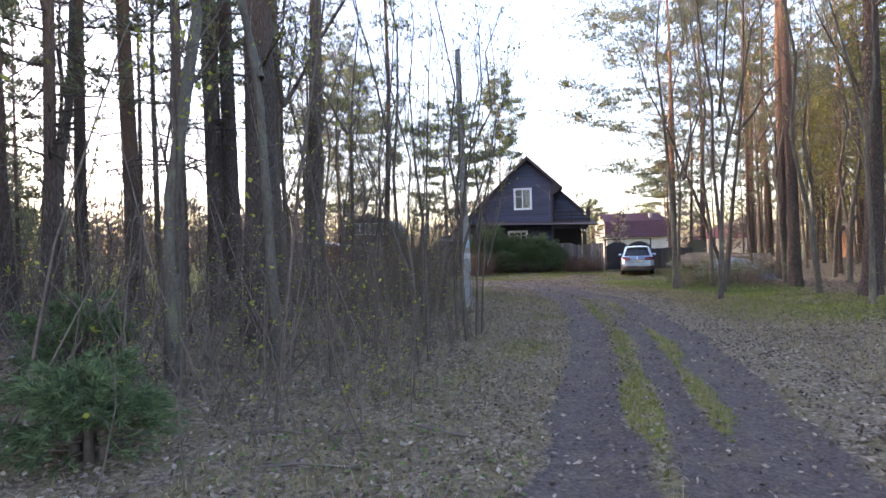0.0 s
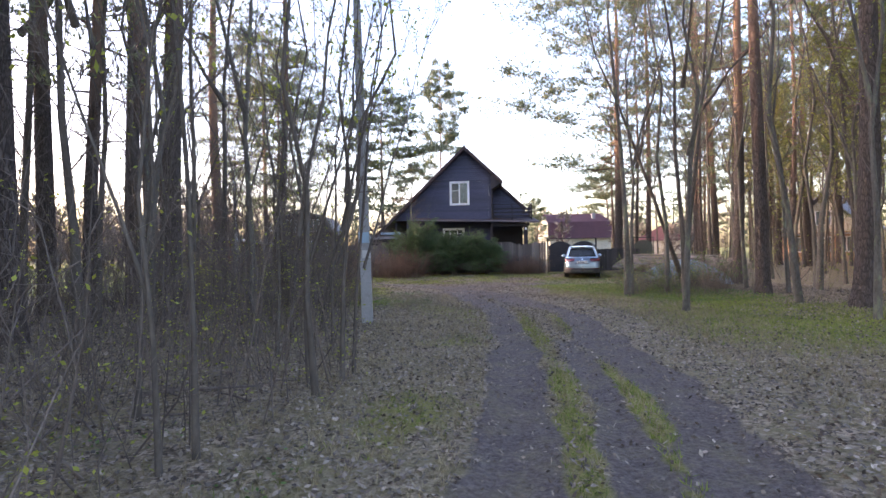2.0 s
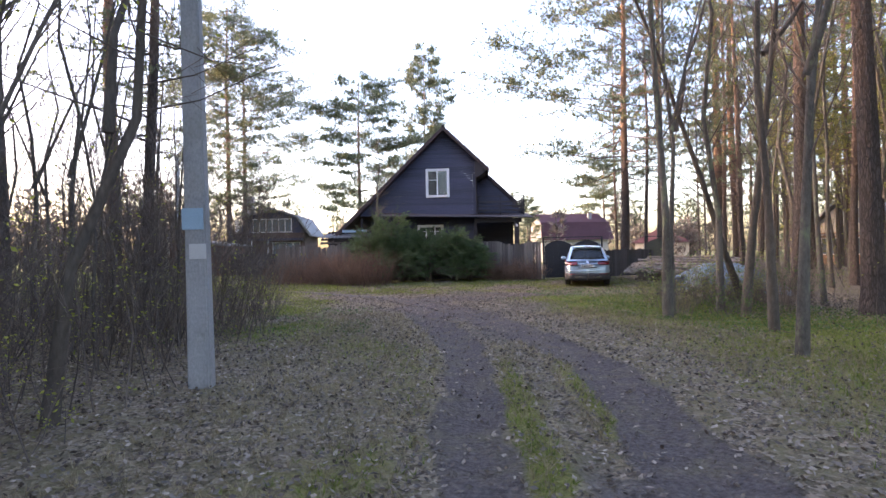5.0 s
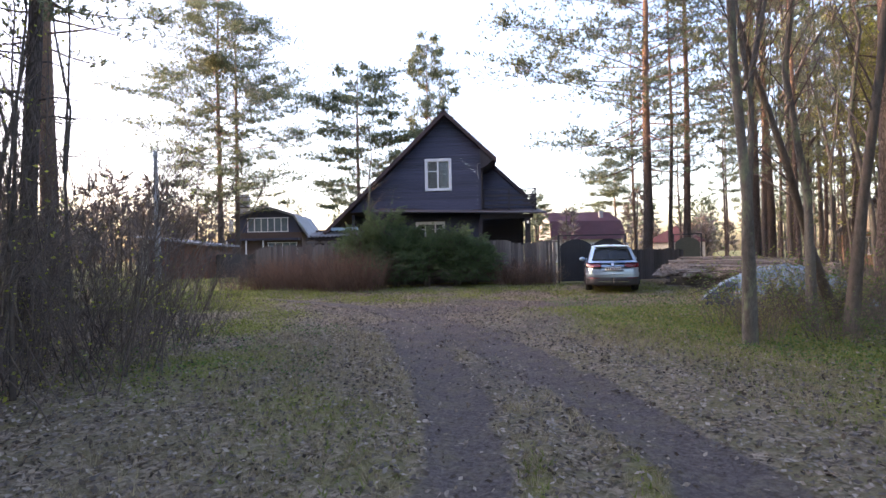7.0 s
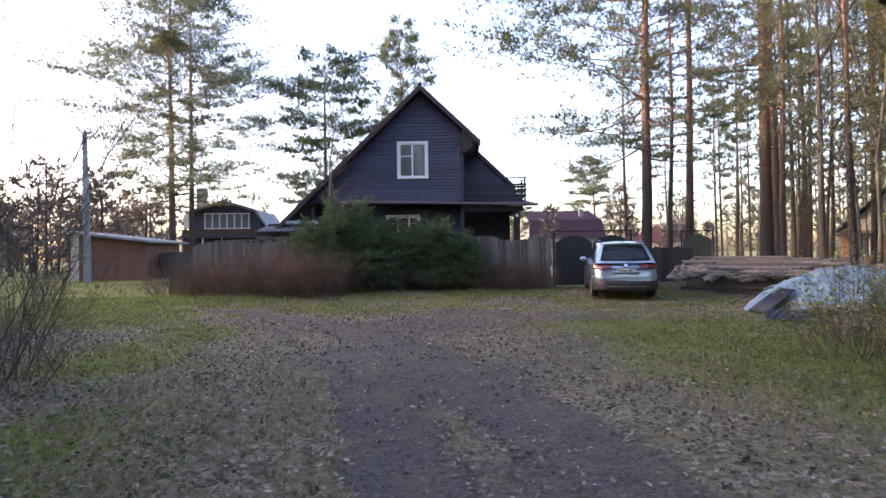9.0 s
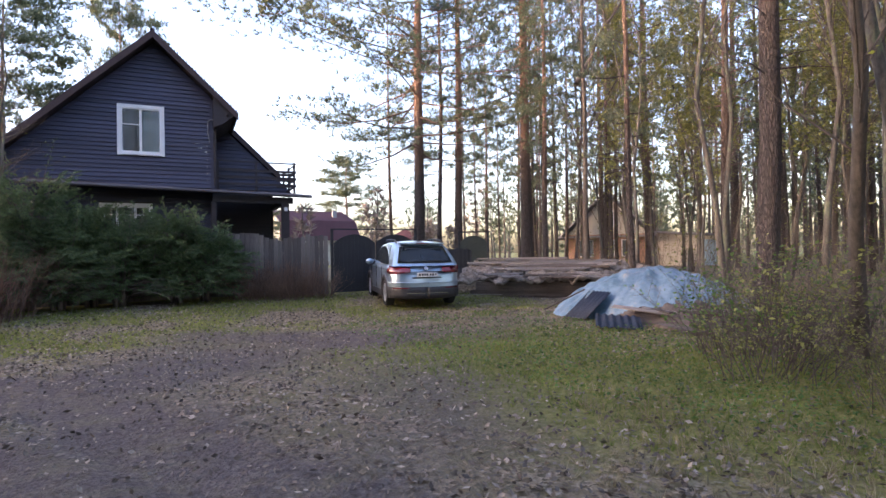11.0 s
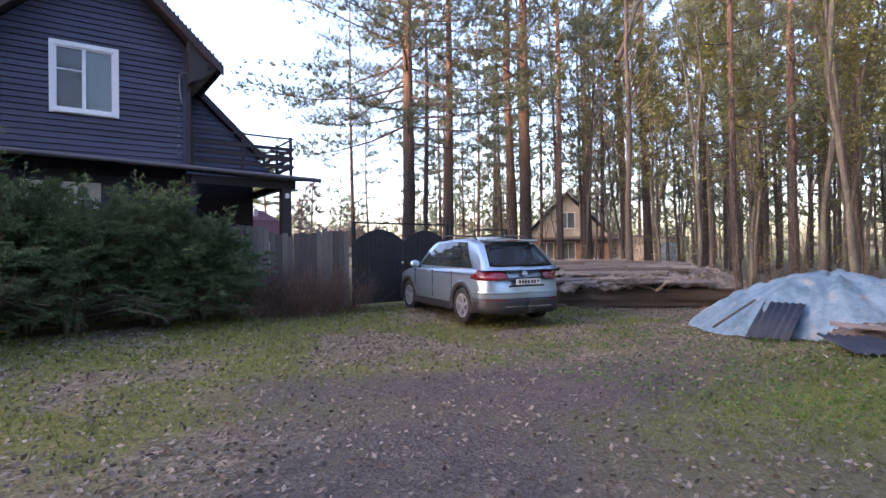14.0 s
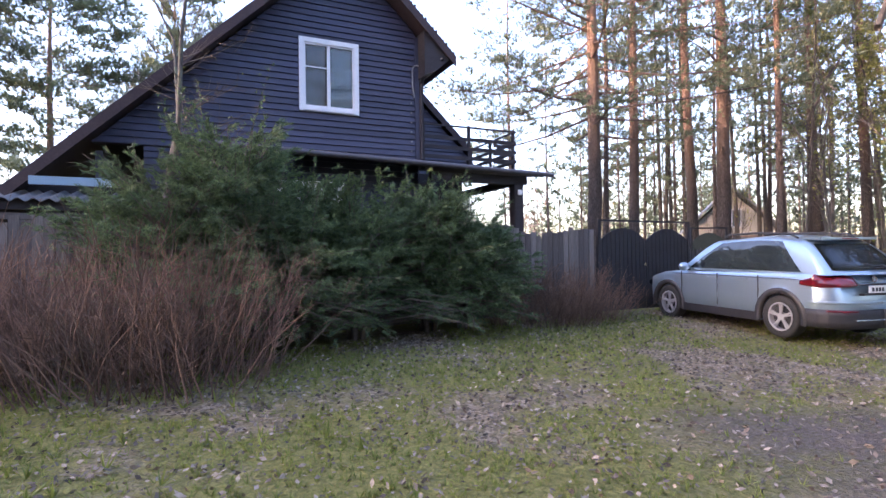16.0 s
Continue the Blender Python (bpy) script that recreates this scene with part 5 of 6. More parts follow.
PINE_LABEL = "tall Scots pine with grey lower and orange upper bark"
pine_kinds = []
for sd, h, r0, c0, reach, limbs in ((1, 23, 0.22, 0.36, 2.7, 46), (2, 25, 0.24, 0.46, 2.6, 42), (3, 20, 0.16, 0.26, 2.2, 46), (4, 24, 0.25, 0.33, 3.0, 50), (5, 18, 0.12, 0.24, 1.9, 44)):
    pine_kinds.append(tree_from("pine_tree", pine_mesh(sd, h, r0, c0, reach, limbs, 28, 6, 0.22, 0.034), ("trunk", "crown_wood", "crown"), (BARK, BARK, NEEDLES), PINE_LABEL, "pine tree"))
distant_kinds = []
for sd, h, r0, c0, reach, limbs in ((6, 22, 0.17, 0.25, 2.6, 44), (7, 19, 0.13, 0.2, 2.3, 40), (8, 24, 0.2, 0.3, 2.8, 42)):
    distant_kinds.append(tree_from("pine_tree", pine_mesh(sd, h, r0, c0, reach, limbs, 15, 6, 0.36, 0.085, 8), ("trunk", "crown_wood", "crown"), (BARK, BARK, NEEDLES), PINE_LABEL, "pine tree"))
# wide-crowned pines in the open, foliage far down the trunk
open_pine = tree_from("pine_tree", pine_mesh(21, 24, 0.25, 0.24, 6.0, 92, 110, 10, 0.22, 0.034, 8), ("trunk", "crown_wood", "crown"), (BARK, BARK, NEEDLES), "wide-crowned Scots pine standing in the open", "pine tree")
far_pine = tree_from("pine_tree", pine_mesh(22, 17, 0.22, 0.30, 4.4, 64, 90, 9, 0.26, 0.05, 6), ("trunk", "crown_wood", "crown"), (BARK, BARK, NEEDLES), "broad bushy Scots pine behind the house", "pine tree")
bare_kinds = []
for sd, h, r0, n, fk, br, mt in ((31, 9, 0.075, 260, 0.35, 26, BARK_DECIDUOUS), (32, 12, 0.10, 300, 0.0, 30, BARK_DECIDUOUS), (33, 7, 0.05, 240, 0.25, 22, BARK_ALDER), (34, 14, 0.12, 200, 0.45, 32, BARK_ALDER), (35, 5, 0.03, 220, 0.2, 18, BARK_ALDER)):
    bare_kinds.append(tree_from("broadleaf_tree", bare_mesh(sd, h, r0, n, fk, branches=br), ("trunk", "crown_wood", "foliage"), (mt, TWIG, YOUNG_LEAF), "slender bare broadleaf tree with first young leaves", "tree"))
bud_kind = tree_from("broadleaf_tree", bare_mesh(36, 12, 0.08, 6500, 0.3, branches=52, leaf=0.062), ("trunk", "crown_wood", "foliage"), (BARK_DECIDUOUS, TWIG, YELLOW_TWIG), "broadleaf tree in yellowish bud", "tree")
used = set()


def plant(kind, x, y, s=1.0, turn=None, lean=(0, 0), wide=None, label=""):
    m = pose(x, y, gz_at(x, y), lean[0], lean[1], random.uniform(0, 360) if turn is None else turn) @ Matrix.Diagonal((wide or s, wide or s, s, 1))
    if kind.name not in used:
        used.add(kind.name)
        kind.matrix_basis = m
        ob = kind
    else:
        ob = copy_thing(kind, m)
        ob.scale = ob.scale
    if label:
        tagged(ob, label)
    return ob


random.seed(3)
P = pine_kinds
taken = []


def put(kind, x, y, *a, **k):
    taken.append((x, y))
    return plant(kind, x, y, *a, **k)


# pines that stand beside the drive and the yard
for kind, x, y, s, w in ((P[3], -3.29, 9.72, 1.0, 1.2), (P[1], -4.3, 18.4, 1.0, 1.15), (P[0], -5.3, 14.0, 1, 1), (P[2], -5.7, 17.3, 1, 1), (P[0], -6.5, 21.3, 1, 1), (P[0], -6.9, 30.6, 0.95, 1.25), (P[1], -8.4, 27.1, 1, 1), (P[2], -5.6, 13.5, 1, 1), (P[4], -5.2, 10.9, 1, 1), (P[0], -8.2, 14.5, 1, 1),
                         (P[4], -7.0, 9.5, 1, 1), (P[2], -2.31, 22.2, 0.95, 0.8),
                         (open_pine, 17.75, 42.2, 1.0, 1.12), (P[2], 19.6, 43.0, 1, 0.8), (P[0], 20.0, 42.0, 1, 0.95), (P[4], 20.8, 50.0, 1, 1), (P[3], 22.45, 39.65, 1, 0.95), (P[1], 25.7, 42.8, 1, 0.95), (P[2], 20.85, 36.8, 1, 0.8), (P[4], 30.5, 44.5, 1, 1),
                         (P[4], 26.8, 38.4, 1, 0.9), (P[0], 28.1, 36.6, 1, 0.95), (P[1], 34.0, 40.7, 1, 1.0), (P[2], 28.8, 40.1, 1, 1), (P[4], 16.6, 29.3, 0.9, 0.75), (P[3], 38.7, 37.8, 1, 1), (P[3], 15.77, 25.57, 1, 0.75), (P[2], 21.2, 29.2, 1, 0.9), (P[1], 12.9, 20.0, 1.0, 0.75), (P[3], 12.2, 15.6, 0.95, 0.8),
                         (far_pine, 0.6, 68.9, 1.17, 1.3), (far_pine, 8.0, 72.5, 1.24, 0.62), (open_pine, -12.6, 67.7, 1.15, 1.1), (open_pine, -11.5, 69.0, 1.05, 0.95), (far_pine, 40, 98, 0.8, 0.9), (far_pine, 21.5, 78, 0.42, 0.35)):
    put(kind, x, y, s, wide=w)
# slender trees on the verge to the right
for kind, x, y, s, lean in ((0, 8.35, 16.5, 1.2, (0, 2)), (1, 8.85, 20.85, 1.15, (0, -3)), (0, 9.2, 21.3, 1.1, (0, 4)), (1, 10.75, 21.9, 1.05, (0, 1)), (3, 11.1, 21.5, 0.95, (0, 5)), (1, 11.7, 17.0, 1.1, (0, 4)), (0, 10.9, 13.9, 1.1, (0, -2)), (0, 13.6, 19.8, 1.0, (0, 2)), (3, 15.3, 19.0, 1.0, (2, 0)), (1, 16.8, 22.5, 1.0, (0, 0)),
                            (1, 17.3, 27.2, 1.15, (0, 3)), (0, 19.2, 31.1, 1.2, (0, -4)), (1, 19.3, 28.2, 1.1, (0, 4)), (3, 23, 37, 1, (0, 2)), (3, 9.5, 18.5, 1.0, (0, 3)), (0, 14.4, 23.0, 1.2, (0, -3)), (1, 18.2, 25.4, 1.1, (0, 2))):
    put(bare_kinds[kind], x, y, s, lean=lean, wide=s * 0.8)
# trees in yellowish bud between the verge and the pines
for x, y, s in ((14.2, 16.4, 0.9), (16.0, 17.8, 1.0), (17.6, 20.2, 1.05), (18.6, 23.2, 0.95), (15.2, 13.2, 0.9), (19.8, 17.4, 1.1), (21.2, 21.6, 1.1), (23.4, 26.4, 1.1), (24.6, 31.2, 1.1), (22.4, 33.6, 1.0), (27.0, 33.4, 1.2), (30.5, 36.0, 1.2)):
    put(bud_kind, x, y, s)
# slender trees along the left edge of the drive
for kind, x, y, s, lean in ((2, 0.40, 9.95, 1.0, (0, -5)), (4, 0.25, 10.5, 1.25, (0, -2)), (2, 0.62, 10.7, 1.05, (0, 1)), (4, 0.75, 11.0, 1.1, (0, 7)), (2, -0.25, 8.2, 0.9, (0, -3)), (4, -0.4, 7.9, 1.0, (0, 4)), (2, -1.2, 9.4, 1.0, (0, 2)), (4, -1.5, 7.1, 1.0, (0, -3)), (4, -2.9, 6.0, 1.1, (0, 3)), (2, -2.6, 13.5, 1.1, (0, 3)), (1, -3.6, 15.5, 1.0, (0, 0)), (2, -0.5, 12.4, 1.0, (0, -4)), (4, 0.3, 12.8, 1.1, (0, 4)),
                            (0, -1.1, 13.5, 1.0, (0, 2)), (3, -5.0, 16.2, 1.0, (0, 1)), (4, -0.6, 14.2, 1.2, (0, 8)), (0, -2.9, 24.5, 0.85, (0, -2)), (2, -3.6, 23.0, 0.9, (0, 3)), (2, -4.2, 22.2, 0.9, (0, 5)), (2, -0.6, 19.2, 0.9, (0, -3)), (2, -1.0, 17.4, 0.95, (0, -2))):
    put(bare_kinds[kind], x, y, s, lean=lean, wide=s * 0.75)
# a birch whose thin budding branches reach over the drive
birch = tree_from("birch_tree", bare_mesh(37, 8.6, 0.06, 520, 0.3, 0.95, 0.3, 36, 0.028, 0.45), ("trunk", "crown_wood", "foliage"), (BARK_ALDER, TWIG, YOUNG_LEAF), "slender budding birch with branches reaching over the drive", "tree")
put(birch, -0.1, 14.8, 1.0, turn=0, lean=(0, 11))
# a leaning tree over the verge
put(bare_kinds[3], 11.9, 22.7, 0.8, turn=0, lean=(4, -24), wide=0.95)
# sapling in front of the house
young = tree_from("young_tree", bare_mesh(38, 7.0, 0.07, 50, 0.28, 0.75, 0.28, 26, 0.03, 0.1), ("trunk", "crown_wood", "foliage"), (BARK_DECIDUOUS, TWIG, YELLOW_TWIG), "bare young tree among the junipers by the fence", "tree")
put(young, 2.35, 36.9, 1.0, turn=40)
# bare thorny trees at the edge of the field
for x, y, s in ((-3.4, 24.0, 0.75), (-4.6, 25.0, 0.8), (-5.4, 23.6, 0.85), (-2.6, 22.6, 0.7), (-6.4, 26.0, 0.8), (-7.2, 24.4, 0.9), (-3.0, 20.6, 0.8), (-8.4, 27.5, 0.8), (-1.9, 19.8, 0.75), (-5.8, 29.5, 0.7), (-9.5, 30.0, 0.75)):
    put(bare_kinds[2] if s < 0.8 else bare_kinds[0], x, y, s, wide=s * 1.1)


def free(x, y, gap):
    return all((x - a) ** 2 + (y - b) ** 2 > gap * gap for a, b in taken)


def on_drive(x, y):
    return rut_left(y) - 3.2 < x < rut_right(y) + 5


count = 0
while count < 68:
    x, y = random.uniform(-36, -4.5), random.uniform(-6, 27)
    if x > -6 and y < 8 or y > 24 and x > -12 or not free(x, y, 1.6) or on_drive(x, y):
        continue
    put(random.choice((*P, P[2], P[4]) if x > -14 else distant_kinds), x, y, random.uniform(0.85, 1.1), wide=random.uniform(0.65, 0.95))
    count += 1
count = 0
while count < 55:
    x, y = random.uniform(-26, -2.5), random.uniform(4, 25)
    if not free(x, y, 0.9) or on_drive(x, y):
        continue
    put(random.choice(bare_kinds), x, y, random.uniform(0.8, 1.2), lean=(random.uniform(-4, 4), random.uniform(-4, 4)))
    count += 1
count = 0
while count < 84:
    x, y = random.uniform(13, 62), random.uniform(-4, 62)
    if on_drive(x, y) or (x < 19.5 and 23 < y) or (x < 30 and y < 44 and not free(x, y, 3.2)) or (y > 40 and x < 24) or (y > 52 and x < 30) or not free(x, y, 1.7) or (36 < x < 50 and 40 < y < 62):
        continue
    put(random.choice((P[2], P[4], P[0], P[4]) if x < 31 else distant_kinds), x, y, random.uniform(0.85, 1.1), wide=random.uniform(0.6, 0.85))
    count += 1
count = 0
while count < 60:
    x, y = random.uniform(12.5, 45), random.uniform(8, 44)
    if (x < 19 and y > 23) or not free(x, y, 0.9) or (y > 36 and x < 24):
        continue
    put(random.choice((bud_kind, bud_kind, *bare_kinds)), x, y, random.uniform(0.8, 1.25), lean=(random.uniform(-4, 4), random.uniform(-4, 4)))
    count += 1
# a few behind the start of the walk
for x, y in ((-6, -8), (4.5, -10), (8, -6), (11, 2), (12.5, 8), (9, -14), (-3, -14), (14, 5)):
    put(random.choice(P), x, y)


# far woods all round
def far_woods(name, label, spots, rg, mat_leaf, low=7, high=14, n=60, size=0.95, width=0.20, clear=0.15):
    w = Wood()
    cs, ds = [], []
    for x, y in spots:
        h = rg.uniform(low, high)
        p = Vector((x, y, -0.3))
        w.tube([p, p + Vector((rg.normal(0, 0.3), rg.normal(0, 0.3), h))], [0.18, 0.04], 4)
        kind = rg.uniform()
        for k in range(n):
            t = rg.uniform(clear, 1.0)
            r = h * 0.24 * (1 - t * (0.85 if kind < 0.5 else 0.45)) + 0.3
            a = rg.uniform(0, 2 * math.pi)
            q = r * math.sqrt(rg.uniform())
            cs.append((x + q * math.cos(a), y + q * math.sin(a), h * t))
            ds.append((math.cos(a) * 0.6, math.sin(a) * 0.6, 0.5))
    v, f = tufts(rg, cs, ds, 5, size, width, 0.6)
    ob = part_of(name, mesh_from(name, v, f), mat_leaf)
    tagged(ob, label, "woods", kind="stuff")
    tr = part_of("far_trunks", w.mesh("far_trunks"), BARK_ALDER, ob)
    return ob


rg = np.random.default_rng(44)
spots = []
while len(spots) < 270:
    a, d = rg.uniform(-1.95, 1.75), rg.uniform(85, 150)
    x, y = 4 + d * math.sin(a), 20 + d * math.cos(a)
    if math.hypot(x - 31, y - 85) > 16 and math.hypot(x + 10, y - 78) > 10:
        spots.append((x, y))
far_woods("far_woods", "distant mixed woods behind the houses", spots, rg, NEEDLES_FAR)
# mostly unseen woods, added dense and tall to keep low sun off the ground
spots = [(rg.uniform(-95, -42), rg.uniform(-40, 70)) for k in range(270)]
far_woods("dense_woods", "dense woods beyond the roadside trees, tall to block the low sun", spots, rg, NEEDLES_FAR, 15, 23)
spots = [(rg.uniform(48, 105), rg.uniform(-30, 85)) for k in range(170)]
far_woods("right_woods", "dense mixed woods beyond the pines", [s for s in spots if s[0] > 56 or s[1] < 38], rg, NEEDLES_FAR, 12, 22, clear=0.28)
spots = [(rg.uniform(30, 58), rg.uniform(2, 50)) for k in range(85)]
far_woods("middle_woods", "young pines and spruces filling the woods", [s for s in spots if not (34 < s[0] < 50 and s[1] > 38)], rg, NEEDLES, 14, 24, 180, 0.5, 0.085, 0.38)
spots = [(rg.uniform(-52, -22), rg.uniform(0, 34)) for k in range(150)]
far_woods("left_woods", "young pines and spruces beyond the roadside trees", spots, rg, NEEDLES, 4, 13, 120, 0.5, 0.085, 0.03)
BARE_FAR = foliage("distant_bare_twigs", (0.13, 0.105, 0.085), (0.24, 0.19, 0.15), 0.2)
spots = [(rg.uniform(-30, 60), rg.uniform(70, 110)) for k in range(70)]
spots += [(rg.uniform(-75, -16), rg.uniform(62, 100)) for k in range(90)]
far_woods("bare_woods", "distant bare birches and alders", [s for s in spots if math.hypot(s[0] - 31, s[1] - 85) > 14 and math.hypot(s[0] + 10, s[1] - 78) > 9], rg, BARE_FAR, 5, 10)


# ---- junipers and shrubs ----
def juniper_mesh(seed, h, r, n):
    """Meshes of a loose juniper: arching boughs with feathery sprays, ragged in outline."""
    rg = np.random.default_rng(seed)
    w = Wood()
    cs, ds = [], []
    for k in range(n):
        a = rg.uniform(0, 2 * math.pi)
        t = rg.uniform(0.05, 1.0)
        steep = 0.35 + 1.9 * t * t
        l = (r * 1.15 / math.hypot(1, steep * 0.55)) * rg.uniform(0.75, 1.2) * (0.8 + 0.75 * noise.noise((math.cos(a) * 1.7, math.sin(a) * 1.7, t * 2 + seed)))
        b = Vector((0.2 * r * math.cos(a), 0.2 * r * math.sin(a), h * (0.05 + 0.62 * t)))
        out = Vector((math.cos(a), math.sin(a), steep * 0.5)).normalized()
        sag = Vector((0, 0, -0.16 * l))
        pts = [b, b + out * l * 0.5, b + out * l + sag]
        if t > 0.93:
            pts[2].z = min(pts[2].z + 0.3, h)
        if k % 2 == 0 or t < 0.38:
            w.tube(pts, [0.014, 0.009, 0.003], 3)
        # flat feathery sprays to both sides of the bough, drooping at their tips
        flat = Vector((-math.sin(a), math.cos(a), 0))
        for q in range(8 if t > 0.3 else 3):
            u = 0.25 + 0.75 * rg.uniform() ** 0.75
            c = pts[0].lerp(pts[1], u * 2) if u < 0.5 else pts[1].lerp(pts[2], u * 2 - 1)
            run = out * rg.uniform(0.5, 0.9) + flat * rg.uniform(-0.8, 0.8) + Vector((0, 0, rg.uniform(-0.35, 0.1)))
            l2 = rg.uniform(0.18, 0.42) * (1.3 - 0.6 * u)
            for m in range(5):
                w2 = (m + 0.5) / 5
                cs.append(tuple(c + run * (l2 * w2) + Vector((rg.normal(0, 0.012), rg.normal(0, 0.012), -0.10 * l2 * w2 * w2))))
                ds.append(tuple((run + Vector((0, 0, -0.25 * w2))).normalized()))
    for k in range(16):
        a, q = rg.uniform(0, 2 * math.pi), r * rg.uniform(0.1, 0.85)
        b = Vector((q * math.cos(a), q * math.sin(a), h * rg.uniform(0.35, 0.6)))
        top = b + Vector((0.18 * math.cos(a) + rg.normal(0, 0.1), 0.18 * math.sin(a) + rg.normal(0, 0.1), 1)) * h * rg.uniform(0.25, 0.55) * (1.1 - 0.6 * q / r)
        w.tube([b, top], [0.012, 0.003], 3)
        for m in range(34):
            u = rg.uniform(0.15, 1.0)
            cs.append(tuple(b.lerp(top, u) + Vector(rg.normal(0, 0.16 * (1.08 - u), 3))))
            ds.append(tuple(Vector((rg.normal(0, 0.5), rg.normal(0, 0.5), 0.9)).normalized()))
    for k in range(5):
        a = k * 1.3
        w.tube([Vector((0.1 * math.cos(a), 0.1 * math.sin(a), -0.1)), Vector((0.25 * r * math.cos(a), 0.25 * r * math.sin(a), h * 0.7))], [0.05, 0.015], 5)
    v, f = tufts(rg, cs, ds, 7, 0.085, 0.011, 0.42)
    return w.mesh("stem"), mesh_from("crown", v, f)


random.seed(8)
JUNIPER = "dense dark green juniper bush in front of the fence"
for sd, x, y, h, r in ((1, 2.4, 36.75, 2.7, 1.15), (7, 3.1, 36.75, 3.75, 1.05), (2, 3.7, 36.5, 2.5, 1.25), (3, 5.0, 36.3, 2.5, 1.3), (4, 6.3, 36.2, 2.6, 1.2), (5, 4.4, 36.9, 2.6, 1.1), (6, 7.0, 36.05, 2.1, 1.0)):
    tree_from("juniper_bush", juniper_mesh(sd, h * 1.04, r * 1.04, 400), ("stem", "crown"), (TWIG, SPRUCE), JUNIPER, "bush").matrix_basis = pose(x, y, gz_at(x, y))


for sd, x, y, h, r in ((11, -2.75, 4.2, 0.75, 0.4), (12, -4.3, 6.4, 1.1, 0.5), (13, -4.9, 5.0, 0.9, 0.45)):
    tree_from("young_spruce", juniper_mesh(sd, h, r, 70), ("stem", "crown"), (TWIG, SPRUCE), "small dark green young spruce on the forest floor", "spruce").matrix_basis = pose(x, y, gz_at(x, y))


def stem_bundle(seed, n, radius, h, r, twigs, lean=0.25):
    rg = np.random.default_rng(seed)
    w = Wood()
    for k in range(n):
        a, q = rg.uniform(0, 2 * math.pi), radius * math.sqrt(rg.uniform())
        p = Vector((q * math.cos(a), q * math.sin(a), -0.05))
        l = h * rg.uniform(0.45, 1.1)
        d = Vector((math.cos(a) * lean * rg.uniform(0, 2), math.sin(a) * lean * rg.uniform(0, 2), 1)).normalized()
        d = (d + Vector(rg.normal(0, 0.12, 3))).normalized()
        pts = [p, p + d * l * 0.5 + Vector(rg.normal(0, 0.03, 3)), p + d * l + Vector((math.cos(a) * 0.08 * l, math.sin(a) * 0.08 * l, 0))]
        w.tube(pts, [r, r * 0.7, r * 0.25], 3)
        for t in range(twigs):
            s = rg.uniform(0.3, 0.95)
            c = p + d * l * s
            e = c + (d + Vector(rg.normal(0, 0.5, 3))).normalized() * l * rg.uniform(0.12, 0.3)
            w.tube([c, e], [r * 0.5, r * 0.2], 3)
    return w.mesh("stems")


def shrub(meshes, x, y, s, material, label):
    t = thing("shrub", pose(x, y, gz_at(x, y), 0, 0, random.uniform(0, 360)) @ Matrix.Scale(s, 4), label, "shrub")
    tagged(part_of("stem", random.choice(meshes), material, t), kind="stuff")
    return t


red_meshes = [stem_bundle(50 + k, 62, 0.5, 1.25, 0.007, 7, 0.42) for k in range(3)]
for me in red_meshes:
    me.materials.append(RED_STEM)
for x, y, s in ((-2.2, 37.3, 1.1), (-1.3, 36.9, 1.2), (-0.4, 36.8, 1.25), (0.5, 36.4, 1.2), (1.1, 36.1, 1.1), (-0.8, 36.2, 0.9), (0.2, 35.8, 0.9), (-1.9, 36.4, 0.9), (8.0, 35.9, 0.95), (8.7, 35.8, 1.0), (9.4, 35.8, 1.0), (10.0, 35.6, 0.8), (-3.4, 37.6, 1.0), (8.9, 35.3, 0.6), (0.9, 35.5, 1.15), (0.1, 35.3, 1.1), (-0.7, 35.6, 1.1), (-1.6, 35.8, 1.1), (1.5, 35.6, 1.2), (-2.6, 36.6, 1.1), (0.6, 36.9, 1.35), (-0.1, 37.2, 1.35), (-1.0, 37.4, 1.3), (8.4, 36.2, 1.05), (9.7, 36.0, 1.0), (1.9, 35.3, 1.0), (8.3, 35.4, 0.8), (9.1, 35.3, 0.75), (10.0, 35.3, 0.7), (2.3, 34.5, 1.3), (2.7, 34.9, 1.2), (1.7, 34.8, 1.35), (1.1, 35.0, 1.3), (2.1, 35.3, 1.45)):
    shrub(red_meshes, x, y, s, RED_STEM, "bare reddish-brown shrub in front of the fence")
dry_meshes = [stem_bundle(60 + k, 60, 0.5, 1.5, 0.005, 5) for k in range(2)]
for me in dry_meshes:
    me.materials.append(DRY_STEM)
for x, y, s in ((1.55, 35.25, 0.95), (1.9, 35.5, 0.8), (17.9, 39.4, 1.2), (18.8, 39.0, 1.3), (15.6, 38.6, 1.2), (14.4, 25.0, 0.6), (11.8, 21.2, 0.8), (12.9, 22.6, 0.9), (13.6, 23.6, 0.8), (9.2, 21.0, 0.5)):
    shrub(dry_meshes, x, y, s, DRY_STEM, "dry bare shrub with thin pale stems")


# budding green shrubs on the right verge
def leafy_shrub(seed, n, radius, h, leaf_n):
    stems = stem_bundle(seed, n, radius, h, 0.006, 4, 0.35)
    rg = np.random.default_rng(seed + 5)
    co = np.empty(len(stems.vertices) * 3, dtype=np.float32)
    stems.vertices.foreach_get("co", co)
    co = co.reshape(-1, 3)
    co = co[co[:, 2] > 0.25 * h]
    pick = co[rg.integers(0, len(co), leaf_n)] + rg.normal(0, 0.04, (leaf_n, 3))
    return stems, mesh_from("leafage", *leaves(rg, pick, 0.026))


